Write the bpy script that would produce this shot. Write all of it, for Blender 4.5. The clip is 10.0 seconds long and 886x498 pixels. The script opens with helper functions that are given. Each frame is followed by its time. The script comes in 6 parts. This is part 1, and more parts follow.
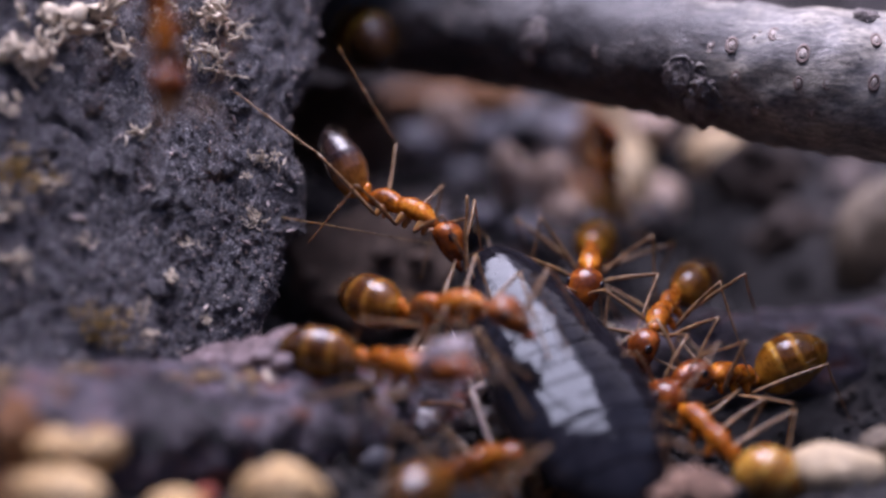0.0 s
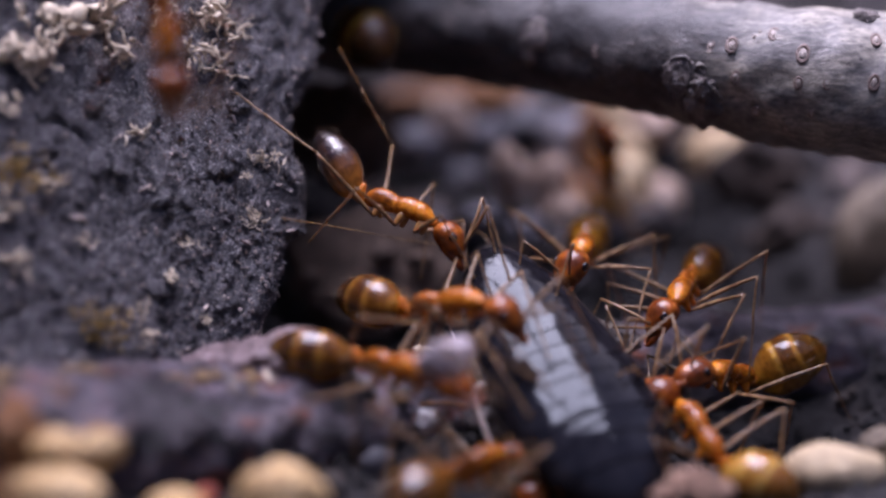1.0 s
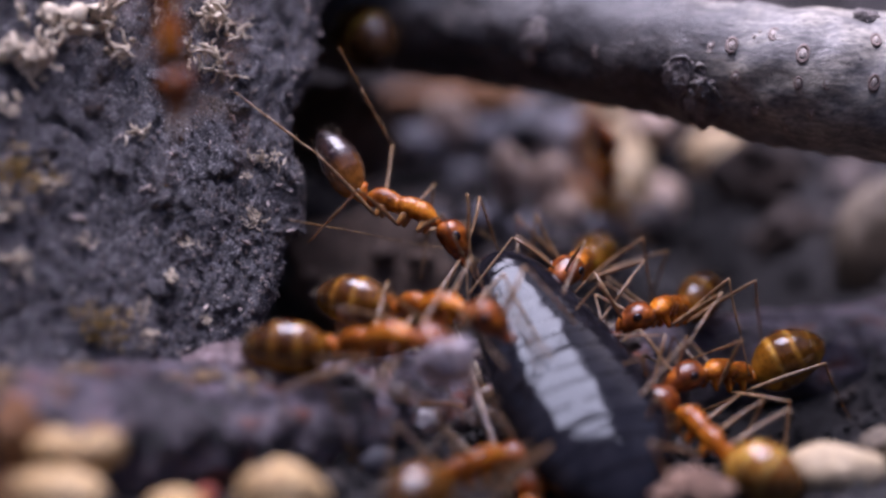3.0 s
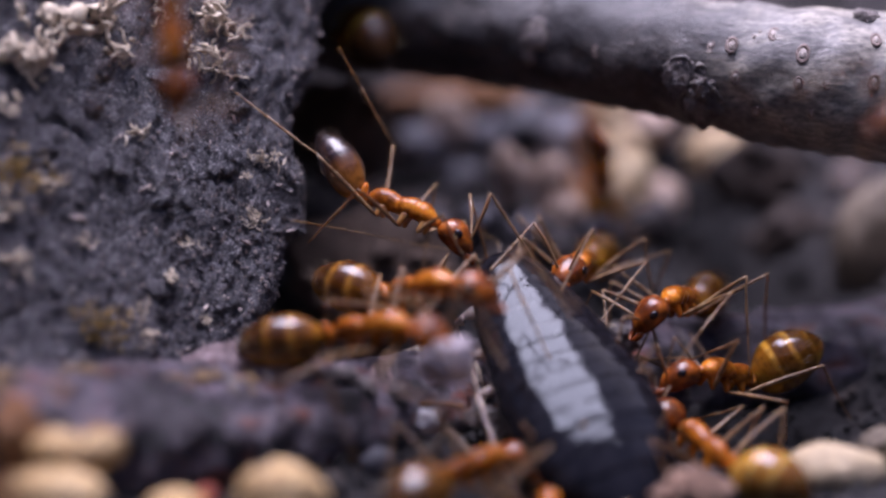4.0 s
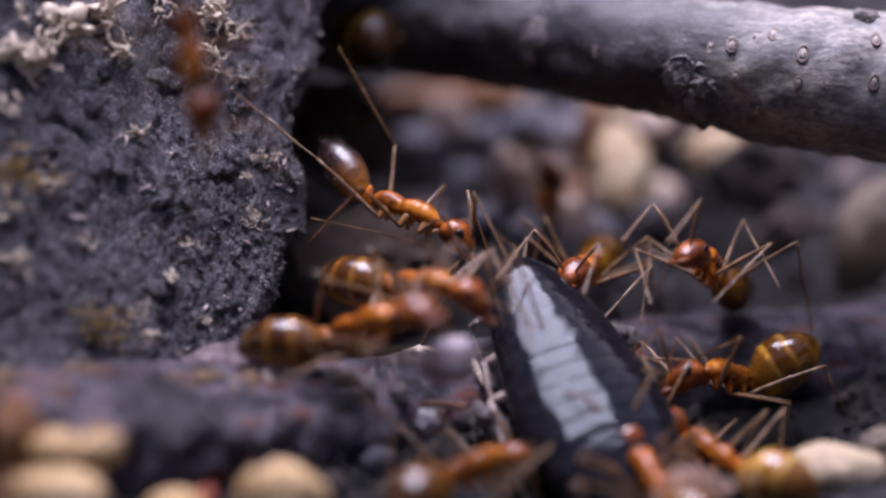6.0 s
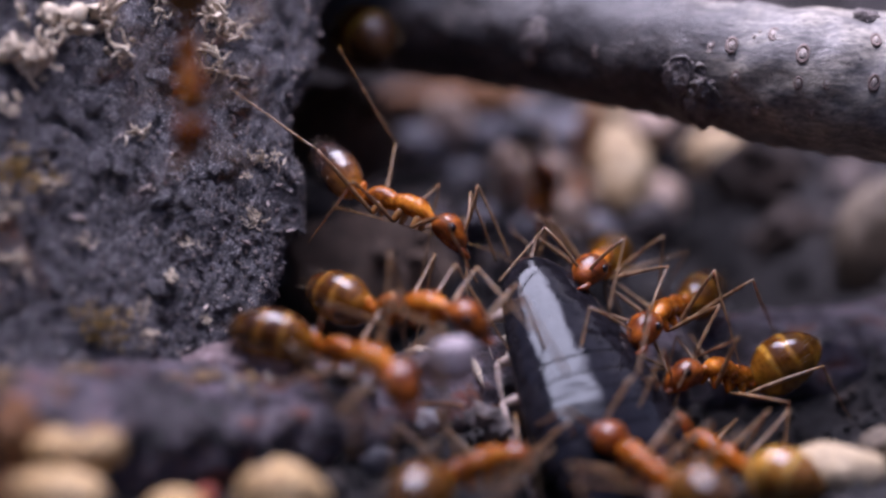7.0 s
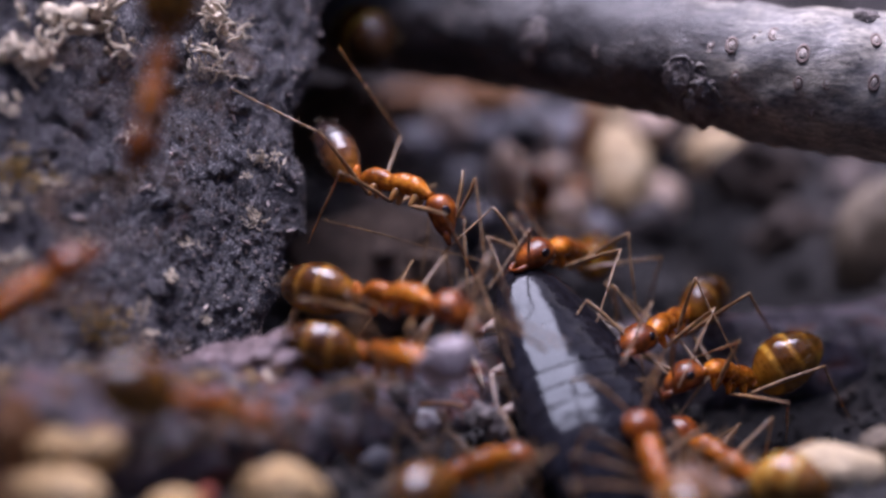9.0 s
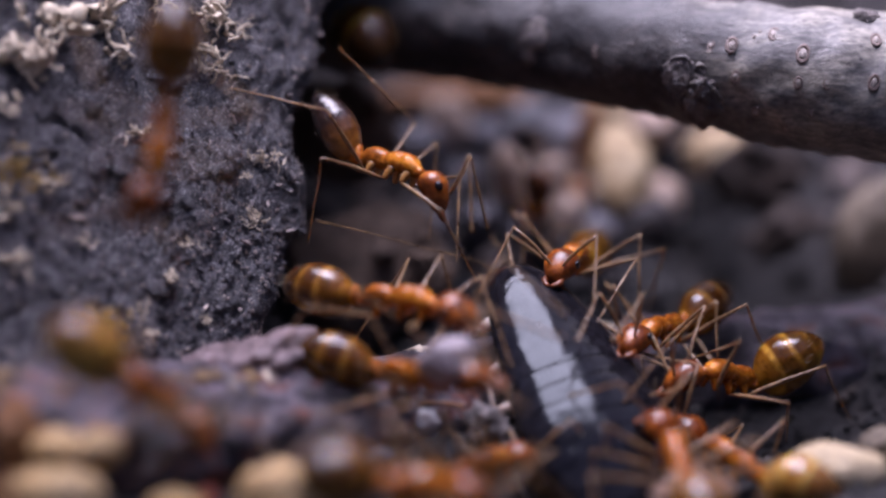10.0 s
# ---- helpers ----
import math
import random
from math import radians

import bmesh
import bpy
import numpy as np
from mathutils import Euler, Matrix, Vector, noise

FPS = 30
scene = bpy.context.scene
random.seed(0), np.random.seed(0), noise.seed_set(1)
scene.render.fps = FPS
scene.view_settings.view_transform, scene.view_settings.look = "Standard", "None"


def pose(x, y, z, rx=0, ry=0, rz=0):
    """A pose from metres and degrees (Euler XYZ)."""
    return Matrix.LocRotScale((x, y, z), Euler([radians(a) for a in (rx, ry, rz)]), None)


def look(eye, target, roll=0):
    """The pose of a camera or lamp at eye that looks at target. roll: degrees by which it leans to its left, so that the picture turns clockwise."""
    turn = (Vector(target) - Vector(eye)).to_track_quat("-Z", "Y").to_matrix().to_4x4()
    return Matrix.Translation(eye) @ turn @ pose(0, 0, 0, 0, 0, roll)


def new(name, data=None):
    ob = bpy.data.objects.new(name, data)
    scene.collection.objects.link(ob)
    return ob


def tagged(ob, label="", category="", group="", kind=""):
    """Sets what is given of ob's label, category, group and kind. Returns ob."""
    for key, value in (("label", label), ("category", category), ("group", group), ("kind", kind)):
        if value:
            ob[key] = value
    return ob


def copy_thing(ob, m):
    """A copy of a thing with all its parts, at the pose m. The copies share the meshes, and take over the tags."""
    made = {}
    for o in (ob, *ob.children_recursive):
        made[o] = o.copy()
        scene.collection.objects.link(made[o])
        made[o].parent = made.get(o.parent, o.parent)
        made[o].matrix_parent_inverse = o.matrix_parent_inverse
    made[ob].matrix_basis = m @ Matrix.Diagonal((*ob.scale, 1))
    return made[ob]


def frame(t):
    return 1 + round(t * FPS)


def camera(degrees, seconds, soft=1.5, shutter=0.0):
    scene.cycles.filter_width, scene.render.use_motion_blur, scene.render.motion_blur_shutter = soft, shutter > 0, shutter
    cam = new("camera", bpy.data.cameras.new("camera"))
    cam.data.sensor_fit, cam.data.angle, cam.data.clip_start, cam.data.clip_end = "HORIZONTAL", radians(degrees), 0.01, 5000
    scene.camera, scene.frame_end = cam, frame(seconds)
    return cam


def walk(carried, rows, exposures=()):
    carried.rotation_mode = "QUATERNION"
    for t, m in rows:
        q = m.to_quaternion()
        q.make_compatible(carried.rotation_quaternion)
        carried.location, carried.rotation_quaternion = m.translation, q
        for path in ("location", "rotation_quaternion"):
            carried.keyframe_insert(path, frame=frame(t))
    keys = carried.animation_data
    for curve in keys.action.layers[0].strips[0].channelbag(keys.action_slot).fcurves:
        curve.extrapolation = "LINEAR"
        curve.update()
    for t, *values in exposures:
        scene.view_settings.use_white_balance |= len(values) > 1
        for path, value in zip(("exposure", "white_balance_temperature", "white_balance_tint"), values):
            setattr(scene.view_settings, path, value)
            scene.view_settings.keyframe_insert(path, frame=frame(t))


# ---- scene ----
from mathutils import Quaternion

MM = 0.001
TAU = 2 * math.pi

# camera: a macro lens, still on its stand
cam = camera(20, 10.0, soft=2.6, shutter=0.5)
STAND = pose(0, -0.079874, 0.034072, 70, 0, 0)
walk(cam, [(0, STAND), (10, STAND)], exposures=[(0, 0.63, 5820, 32), (10, 0.63, 5820, 32)])
cam.data.dof.use_dof = True
cam.data.dof.focus_distance = 0.085
cam.data.dof.aperture_fstop = 16.0

# light: dull sky, and the soft overhead light that gleams on the wet-looking shells
world = bpy.data.worlds.new("world")
scene.world = world
world.use_nodes = True
sky = world.node_tree.nodes.new("ShaderNodeTexSky")
sky.sky_type = "NISHITA"
sky.sun_disc = False
sky.sun_elevation = radians(50)
sky.sun_rotation = radians(30)
world.node_tree.links.new(sky.outputs[0], world.node_tree.nodes["Background"].inputs[0])
world.node_tree.nodes["Background"].inputs[1].default_value = 0.115
lamp = new("softbox", bpy.data.lights.new("softbox", "AREA"))
lamp.data.shape = "RECTANGLE"
lamp.data.size = 0.07
lamp.data.size_y = 0.108
lamp.data.energy = 0.332
lamp.data.color = (1.0, 0.965, 0.96)
lamp.matrix_world = look((-0.014, 0.036, 0.112), (0, 0.002, 0.003))


# ---- materials ----
def shader(name):
    m = bpy.data.materials.new(name)
    m.use_nodes = True
    return m, m.node_tree.nodes, m.node_tree.links, m.node_tree.nodes["Principled BSDF"]


def noise_node(n, l, scale, detail=6, rough=0.6, coords=None, stretch=None):
    """Noise in the object's own space; scale in waves a millimetre."""
    t = n.new("ShaderNodeTexNoise")
    t.inputs["Scale"].default_value = scale * 1000
    t.inputs["Detail"].default_value = detail
    t.inputs["Roughness"].default_value = rough
    c = n.new("ShaderNodeTexCoord").outputs["Object"] if coords is None else coords
    if stretch:
        mp = n.new("ShaderNodeMapping")
        mp.inputs["Scale"].default_value = stretch
        l.new(c, mp.inputs[0])
        c = mp.outputs[0]
    l.new(c, t.inputs["Vector"])
    return t.outputs["Fac"]


def ramp(n, l, fac, stops):
    r = n.new("ShaderNodeValToRGB")
    el = r.color_ramp.elements
    while len(el) < len(stops):
        el.new(0.5)
    for e, (p, c) in zip(el, stops):
        e.position = p
        e.color = (*c, 1)
    l.new(fac, r.inputs[0])
    return r.outputs[0]


def mix(n, l, kind, fac, a, b):
    m = n.new("ShaderNodeMix")
    m.data_type = "RGBA"
    m.blend_type = kind
    for sock, v in ((m.inputs[0], fac), (m.inputs[6], a), (m.inputs[7], b)):
        if isinstance(v, (int, float)):
            sock.default_value = v
        elif isinstance(v, tuple):
            sock.default_value = (*v, 1)
        else:
            l.new(v, sock)
    return m.outputs[2]


def bump(n, l, p, height, depth, strength=1.0):
    b = n.new("ShaderNodeBump")
    b.inputs["Strength"].default_value = strength
    b.inputs["Distance"].default_value = depth * MM
    l.new(height, b.inputs["Height"])
    l.new(b.outputs[0], p.inputs["Normal"])


def rough_stuff(name, stops, scale, rough=0.85, depth=0.1, bscale=None, island=False, stretch=None, speck=None, grit=0.75):
    """Earth, stone and bark: two scales of noise in colour, and relief."""
    m, n, l, p = shader(name)
    big = noise_node(n, l, scale, 8, 0.65, stretch=stretch)
    col = ramp(n, l, big, stops)
    fine = noise_node(n, l, scale * 9, 4, 0.7, stretch=stretch)
    col = mix(n, l, "MULTIPLY", grit, col, ramp(n, l, fine, [(0.3, (0.3, 0.3, 0.32)), (0.5, (0.85, 0.84, 0.84)), (0.68, (1.6, 1.55, 1.5))]))
    if island:
        g = n.new("ShaderNodeNewGeometry").outputs["Random Per Island"]
        col = mix(n, l, "MULTIPLY", 1.0, col, ramp(n, l, g, [(0, (0.45, 0.45, 0.5)), (0.7, (1.1, 1.05, 1)), (0.9, (2.2, 1.9, 1.6)), (1, (4.5, 4.0, 3.4))]))
    if speck:
        v = noise_node(n, l, speck[0], 2, 0.5)
        col = mix(n, l, "MIX", ramp(n, l, v, [(speck[1], (0, 0, 0)), (speck[1] + 0.16, (1, 1, 1))]), col, speck[2])
    l.new(col, p.inputs["Base Color"])
    p.inputs["Roughness"].default_value = rough
    h = noise_node(n, l, bscale or scale * 5, 8, 0.7, stretch=stretch)
    bump(n, l, p, h, depth)
    return m


def chitin(name, stops, rough=0.2, sss=0.35, axis=None, coat=0.15, relief=0.03, glow=(1.0, 0.6, 0.25), under=None, clear=0.0, mottle=None):
    """Ant and beetle shell: glossy, a little see-through, with fine relief."""
    m, n, l, p = shader(name)
    fine = noise_node(n, l, 3.2, 6, 0.65)
    if axis:
        c = n.new("ShaderNodeTexCoord").outputs["Object"]
        sp = n.new("ShaderNodeSeparateXYZ")
        l.new(c, sp.inputs[0])
        ma = n.new("ShaderNodeMath")
        ma.operation = "MULTIPLY_ADD"
        l.new(sp.outputs[0], ma.inputs[0])
        ma.inputs[1].default_value = -1000 / axis
        wob = n.new("ShaderNodeMath")
        wob.operation = "MULTIPLY_ADD"
        l.new(noise_node(n, l, 0.7, 2, 0.5), wob.inputs[0])
        wob.inputs[1].default_value = 0.14
        wob.inputs[2].default_value = -0.07
        l.new(wob.outputs[0], ma.inputs[2])
        fac = ma.outputs[0]
    else:
        fac = noise_node(n, l, 1.4, 5, 0.65)
    col = ramp(n, l, fac, stops)
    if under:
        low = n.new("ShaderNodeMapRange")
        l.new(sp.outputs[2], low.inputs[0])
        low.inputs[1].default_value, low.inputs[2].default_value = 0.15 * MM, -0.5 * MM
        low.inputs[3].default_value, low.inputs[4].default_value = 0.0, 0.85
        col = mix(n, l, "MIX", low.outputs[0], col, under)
    if mottle:
        blot = noise_node(n, l, 0.75, 1, 0.4)
        col = mix(n, l, "MIX", ramp(n, l, blot, [(0.5, (0, 0, 0)), (0.6, (0.75, 0.75, 0.75))]), col, mottle)
    col = mix(n, l, "MULTIPLY", 0.8, col, ramp(n, l, fine, [(0.33, (0.38, 0.32, 0.28)), (0.5, (0.95, 0.93, 0.9)), (0.68, (1.4, 1.4, 1.4))]))
    l.new(col, p.inputs["Base Color"])
    p.inputs["Transmission Weight"].default_value = clear
    rr = n.new("ShaderNodeMapRange")
    l.new(fine, rr.inputs[0])
    rr.inputs[1].default_value, rr.inputs[2].default_value = 0.3, 0.7
    rr.inputs[3].default_value, rr.inputs[4].default_value = rough * 0.8, rough * 1.5
    l.new(rr.outputs[0], p.inputs["Roughness"])
    p.inputs["Subsurface Weight"].default_value = sss
    p.inputs["Subsurface Radius"].default_value = glow
    p.inputs["Subsurface Scale"].default_value = 0.3 * MM
    p.inputs["Coat Weight"].default_value = coat
    p.inputs["Specular IOR Level"].default_value = 0.32
    p.inputs["Coat Roughness"].default_value = 0.08
    bump(n, l, p, noise_node(n, l, 7, 5, 0.65), relief, 0.7)
    return m


SOIL = rough_stuff("dark_soil", [(0.3, (0.008, 0.0075, 0.009)), (0.5, (0.018, 0.016, 0.0175)), (0.72, (0.05, 0.042, 0.04))], 0.35, 0.9, 0.35, 1.6)
CRUMB = rough_stuff("soil_crumbs", [(0.3, (0.01, 0.0095, 0.0115)), (0.7, (0.035, 0.031, 0.031))], 0.9, 0.85, 0.15, 4, island=True)
BARK = rough_stuff("charred_bark", [(0.3, (0.03, 0.029, 0.036)), (0.5, (0.104, 0.099, 0.116)), (0.75, (0.27, 0.258, 0.275))], 1.3, 0.8, 0.3, 13.0, speck=(12.0, 0.55, (0.45, 0.43, 0.44)), grit=1.0)
GRIT = rough_stuff("bark_grit", [(0.3, (0.06, 0.058, 0.068)), (0.7, (0.2, 0.19, 0.2))], 1.5, 0.9, 0.05, 9, island=True)
LOG = rough_stuff("damp_wood", [(0.34, (0.017, 0.014, 0.018)), (0.46, (0.054, 0.045, 0.056)), (0.56, (0.185, 0.157, 0.19)), (0.63, (0.18, 0.085, 0.07)), (0.72, (0.28, 0.088, 0.043))], 1.0, 0.33, 0.4, 2.4, stretch=(0.5, 1, 1), grit=0.9, speck=(0.9, 0.62, (0.2, 0.06, 0.035)))
TWIG = rough_stuff("grey_twig_bark", [(0.32, (0.075, 0.068, 0.068)), (0.45, (0.16, 0.152, 0.148)), (0.6, (0.34, 0.31, 0.262)), (0.75, (0.57, 0.515, 0.42))], 0.5, 0.55, 0.055, 5.0, stretch=(0.5, 1.2, 1.2), speck=(4.5, 0.61, (0.07, 0.06, 0.06)), grit=0.85)


def shaded_butt(m, x_to, x_from, rest):
    """Shade painted into the bark colour: darker towards the twig's butt, uneven edge."""
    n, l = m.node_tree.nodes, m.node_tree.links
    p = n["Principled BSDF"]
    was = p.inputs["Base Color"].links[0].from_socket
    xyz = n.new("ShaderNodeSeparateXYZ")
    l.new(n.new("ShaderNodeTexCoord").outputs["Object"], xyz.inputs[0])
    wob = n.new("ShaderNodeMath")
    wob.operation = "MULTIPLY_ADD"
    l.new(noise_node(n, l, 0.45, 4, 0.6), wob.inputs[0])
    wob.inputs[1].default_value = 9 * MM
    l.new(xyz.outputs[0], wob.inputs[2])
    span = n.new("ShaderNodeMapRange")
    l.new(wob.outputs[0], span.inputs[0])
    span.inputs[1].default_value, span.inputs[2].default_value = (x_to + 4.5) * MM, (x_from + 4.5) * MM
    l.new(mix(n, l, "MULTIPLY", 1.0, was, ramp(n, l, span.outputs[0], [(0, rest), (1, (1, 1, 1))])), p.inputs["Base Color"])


shaded_butt(TWIG, 8.0, 11.5, (0.26, 0.255, 0.29))
ROSY_WOOD = rough_stuff("rosy_wood", [(0.3, (0.14, 0.09, 0.09)), (0.5, (0.26, 0.19, 0.195)), (0.72, (0.4, 0.32, 0.33))], 0.8, 0.5, 0.25, 3)
KNOT = rough_stuff("knot_bark", [(0.3, (0.06, 0.052, 0.053)), (0.5, (0.19, 0.165, 0.16)), (0.75, (0.42, 0.37, 0.345))], 1.6, 0.8, 0.2, 5)
LENTICEL = rough_stuff("lenticel", [(0.3, (0.2, 0.16, 0.14)), (0.7, (0.5, 0.44, 0.39))], 4.0, 0.4, 0.05, 8)
PIT = rough_stuff("lenticel_rim", [(0.3, (0.1, 0.065, 0.055)), (0.7, (0.27, 0.2, 0.175))], 2.0, 0.5, 0.05, 8)
PEBBLE = rough_stuff("tan_pebble", [(0.3, (0.3, 0.16, 0.05)), (0.48, (0.58, 0.38, 0.16)), (0.72, (0.74, 0.56, 0.32))], 0.7, 0.5, 0.1, 3)
FAWN_PEBBLE = rough_stuff("fawn_pebble", [(0.3, (0.22, 0.155, 0.085)), (0.5, (0.45, 0.345, 0.205)), (0.72, (0.6, 0.48, 0.32))], 0.6, 0.55, 0.1, 3)
ROSE_PEBBLE = rough_stuff("rosy_pebble", [(0.3, (0.22, 0.14, 0.105)), (0.5, (0.46, 0.34, 0.27)), (0.72, (0.62, 0.5, 0.42))], 0.6, 0.6, 0.1, 3)
SLATE_PEBBLE = rough_stuff("slate_pebble", [(0.25, (0.03, 0.03, 0.038)), (0.5, (0.062, 0.06, 0.072)), (0.75, (0.12, 0.112, 0.12))], 0.4, 0.65, 0.08, 3)
GREY_PEBBLE = rough_stuff("grey_pebble", [(0.25, (0.08, 0.078, 0.095)), (0.5, (0.165, 0.158, 0.185)), (0.75, (0.27, 0.258, 0.28))], 0.4, 0.6, 0.08, 3)
DULL_STONE = rough_stuff("dull_brown_stone", [(0.25, (0.065, 0.048, 0.032)), (0.5, (0.14, 0.107, 0.074)), (0.75, (0.23, 0.182, 0.13))], 0.5, 0.7, 0.1, 2)
GREY_GRAIN = rough_stuff("slate_grain", [(0.3, (0.045, 0.045, 0.055)), (0.7, (0.1, 0.098, 0.115))], 1.2, 0.5, 0.06, 5)
PINK_CHIP = rough_stuff("pinkish_rot", [(0.28, (0.12, 0.06, 0.04)), (0.5, (0.36, 0.22, 0.15)), (0.72, (0.52, 0.36, 0.27))], 1.2, 0.7, 0.15, 3)
BROWN_CHIP = rough_stuff("brown_chip", [(0.25, (0.125, 0.048, 0.014)), (0.5, (0.25, 0.105, 0.033)), (0.75, (0.36, 0.19, 0.075))], 0.5, 0.7, 0.1, 3)
RED_CHIP = rough_stuff("red_chip", [(0.3, (0.4, 0.06, 0.03)), (0.7, (0.6, 0.14, 0.07))], 0.8, 0.6, 0.05, 4)
QUARTZ = rough_stuff("milky_grain", [(0.3, (0.42, 0.41, 0.43)), (0.7, (0.68, 0.66, 0.66))], 1.2, 0.35, 0.06, 5)
CREAM_PEBBLE = rough_stuff("cream_pebble", [(0.3, (0.3, 0.175, 0.07)), (0.5, (0.5, 0.37, 0.21)), (0.72, (0.62, 0.51, 0.34))], 0.6, 0.55, 0.1, 3)
EARTH = rough_stuff("brown_earth", [(0.25, (0.045, 0.031, 0.024)), (0.5, (0.1, 0.068, 0.052)), (0.75, (0.2, 0.14, 0.105))], 0.5, 0.85, 0.2, 2)
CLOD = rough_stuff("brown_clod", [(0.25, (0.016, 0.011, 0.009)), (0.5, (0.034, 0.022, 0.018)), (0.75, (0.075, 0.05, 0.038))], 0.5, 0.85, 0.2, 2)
PEARL = rough_stuff("dull_grain", [(0.3, (0.24, 0.2, 0.22)), (0.7, (0.43, 0.37, 0.395))], 1.2, 0.5, 0.06, 5)
GRAVEL = rough_stuff("mixed_gravel", [(0.3, (0.03, 0.028, 0.034)), (0.7, (0.1, 0.088, 0.09))], 0.6, 0.8, 0.1, 3, island=True)
FIBRE = rough_stuff("pale_fibre", [(0.3, (0.44, 0.36, 0.26)), (0.7, (0.8, 0.7, 0.56))], 1.5, 0.9, 0.05, 6)
OCHRE_CRUST = rough_stuff("ochre_crust", [(0.3, (0.17, 0.11, 0.062)), (0.7, (0.34, 0.225, 0.11))], 0.6, 0.9, 0.1, 5)
LICHEN = rough_stuff("yellow_lichen", [(0.3, (0.24, 0.15, 0.035)), (0.7, (0.46, 0.3, 0.08))], 0.9, 0.9, 0.1, 5)

ORANGE = chitin("orange_shell", [(0.32, (0.09, 0.02, 0.002)), (0.5, (0.315, 0.092, 0.005)), (0.68, (0.53, 0.19, 0.012))], 0.22, sss=0.4, coat=0.0)
ORANGE.node_tree.nodes["Principled BSDF"].inputs["Specular IOR Level"].default_value = 0.28
HEADRED = chitin("red_brown_shell", [(0.32, (0.05, 0.012, 0.004)), (0.5, (0.16, 0.038, 0.006)), (0.68, (0.32, 0.09, 0.009))], sss=0.15)
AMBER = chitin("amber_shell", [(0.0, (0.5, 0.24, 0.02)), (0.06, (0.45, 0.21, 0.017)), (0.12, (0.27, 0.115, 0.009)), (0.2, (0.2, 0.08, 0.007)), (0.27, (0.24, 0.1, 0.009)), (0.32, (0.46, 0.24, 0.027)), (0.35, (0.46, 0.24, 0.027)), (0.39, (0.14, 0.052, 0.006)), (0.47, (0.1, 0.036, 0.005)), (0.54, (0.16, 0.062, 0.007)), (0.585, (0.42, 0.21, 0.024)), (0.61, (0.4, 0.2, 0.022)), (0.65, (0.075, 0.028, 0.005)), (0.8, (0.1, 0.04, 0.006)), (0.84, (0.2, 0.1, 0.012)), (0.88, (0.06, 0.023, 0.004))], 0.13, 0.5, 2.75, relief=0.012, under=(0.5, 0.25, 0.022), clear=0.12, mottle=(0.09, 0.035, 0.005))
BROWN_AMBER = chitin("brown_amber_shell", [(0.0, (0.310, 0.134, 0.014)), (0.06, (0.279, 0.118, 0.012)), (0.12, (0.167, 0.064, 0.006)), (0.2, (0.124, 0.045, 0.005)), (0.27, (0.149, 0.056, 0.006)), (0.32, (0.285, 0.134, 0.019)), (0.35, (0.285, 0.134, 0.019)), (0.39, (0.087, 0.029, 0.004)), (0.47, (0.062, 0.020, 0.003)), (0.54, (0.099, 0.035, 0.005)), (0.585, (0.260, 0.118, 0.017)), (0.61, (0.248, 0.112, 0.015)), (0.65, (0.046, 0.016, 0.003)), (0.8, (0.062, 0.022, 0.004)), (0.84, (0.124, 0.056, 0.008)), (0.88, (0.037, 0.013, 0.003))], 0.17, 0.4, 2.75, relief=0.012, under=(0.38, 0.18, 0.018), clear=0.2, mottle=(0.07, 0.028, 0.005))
DARKGASTER = chitin("dark_brown_shell", [(0.0, (0.38, 0.165, 0.024)), (0.14, (0.22, 0.085, 0.014)), (0.3, (0.12, 0.046, 0.012)), (0.42, (0.085, 0.034, 0.012)), (0.5, (0.028, 0.014, 0.012)), (0.75, (0.03, 0.016, 0.013)), (0.82, (0.015, 0.01, 0.01))], 0.12, 0.25, 2.75, coat=0.45)
BROWNGASTER = chitin("olive_brown_shell", [(0.0, (0.5, 0.26, 0.03)), (0.3, (0.27, 0.13, 0.018)), (0.36, (0.55, 0.34, 0.05)), (0.42, (0.11, 0.048, 0.01)), (0.58, (0.08, 0.034, 0.009)), (0.63, (0.36, 0.2, 0.03)), (0.7, (0.06, 0.026, 0.008)), (0.9, (0.045, 0.02, 0.007))], 0.2, 0.3, 2.75)
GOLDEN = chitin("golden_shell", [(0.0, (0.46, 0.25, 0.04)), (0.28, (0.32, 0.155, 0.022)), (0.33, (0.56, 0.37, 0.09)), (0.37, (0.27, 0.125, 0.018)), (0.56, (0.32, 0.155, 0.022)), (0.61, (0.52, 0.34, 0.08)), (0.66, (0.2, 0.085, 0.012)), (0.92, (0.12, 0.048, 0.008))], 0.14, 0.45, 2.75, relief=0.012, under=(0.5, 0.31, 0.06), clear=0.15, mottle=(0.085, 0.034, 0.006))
LEGTAN = chitin("straw_shell", [(0.3, (0.1, 0.058, 0.028)), (0.7, (0.25, 0.155, 0.08))], 0.28, 0.25, coat=0.15)
COXA = chitin("pale_shell", [(0.3, (0.2, 0.085, 0.02)), (0.7, (0.34, 0.18, 0.06))], 0.25, 0.4)
EYE = chitin("black_eye", [(0.3, (0.008, 0.006, 0.008)), (0.7, (0.014, 0.01, 0.012))], 0.12, 0.0)
ROACH = chitin("black_shell", [(0.3, (0.006, 0.0055, 0.0075)), (0.7, (0.013, 0.012, 0.015))], 0.09, 0.0, coat=0.0, relief=0.004)
ROACH.node_tree.nodes["Principled BSDF"].inputs["Specular IOR Level"].default_value = 0.175
ROACH.node_tree.nodes["Principled BSDF"].inputs["Specular Tint"].default_value = (0.84, 0.92, 1.0, 1.0)
ROACHRIM = chitin("red_black_shell", [(0.3, (0.02, 0.008, 0.006)), (0.7, (0.05, 0.02, 0.014))], 0.2, 0.0)
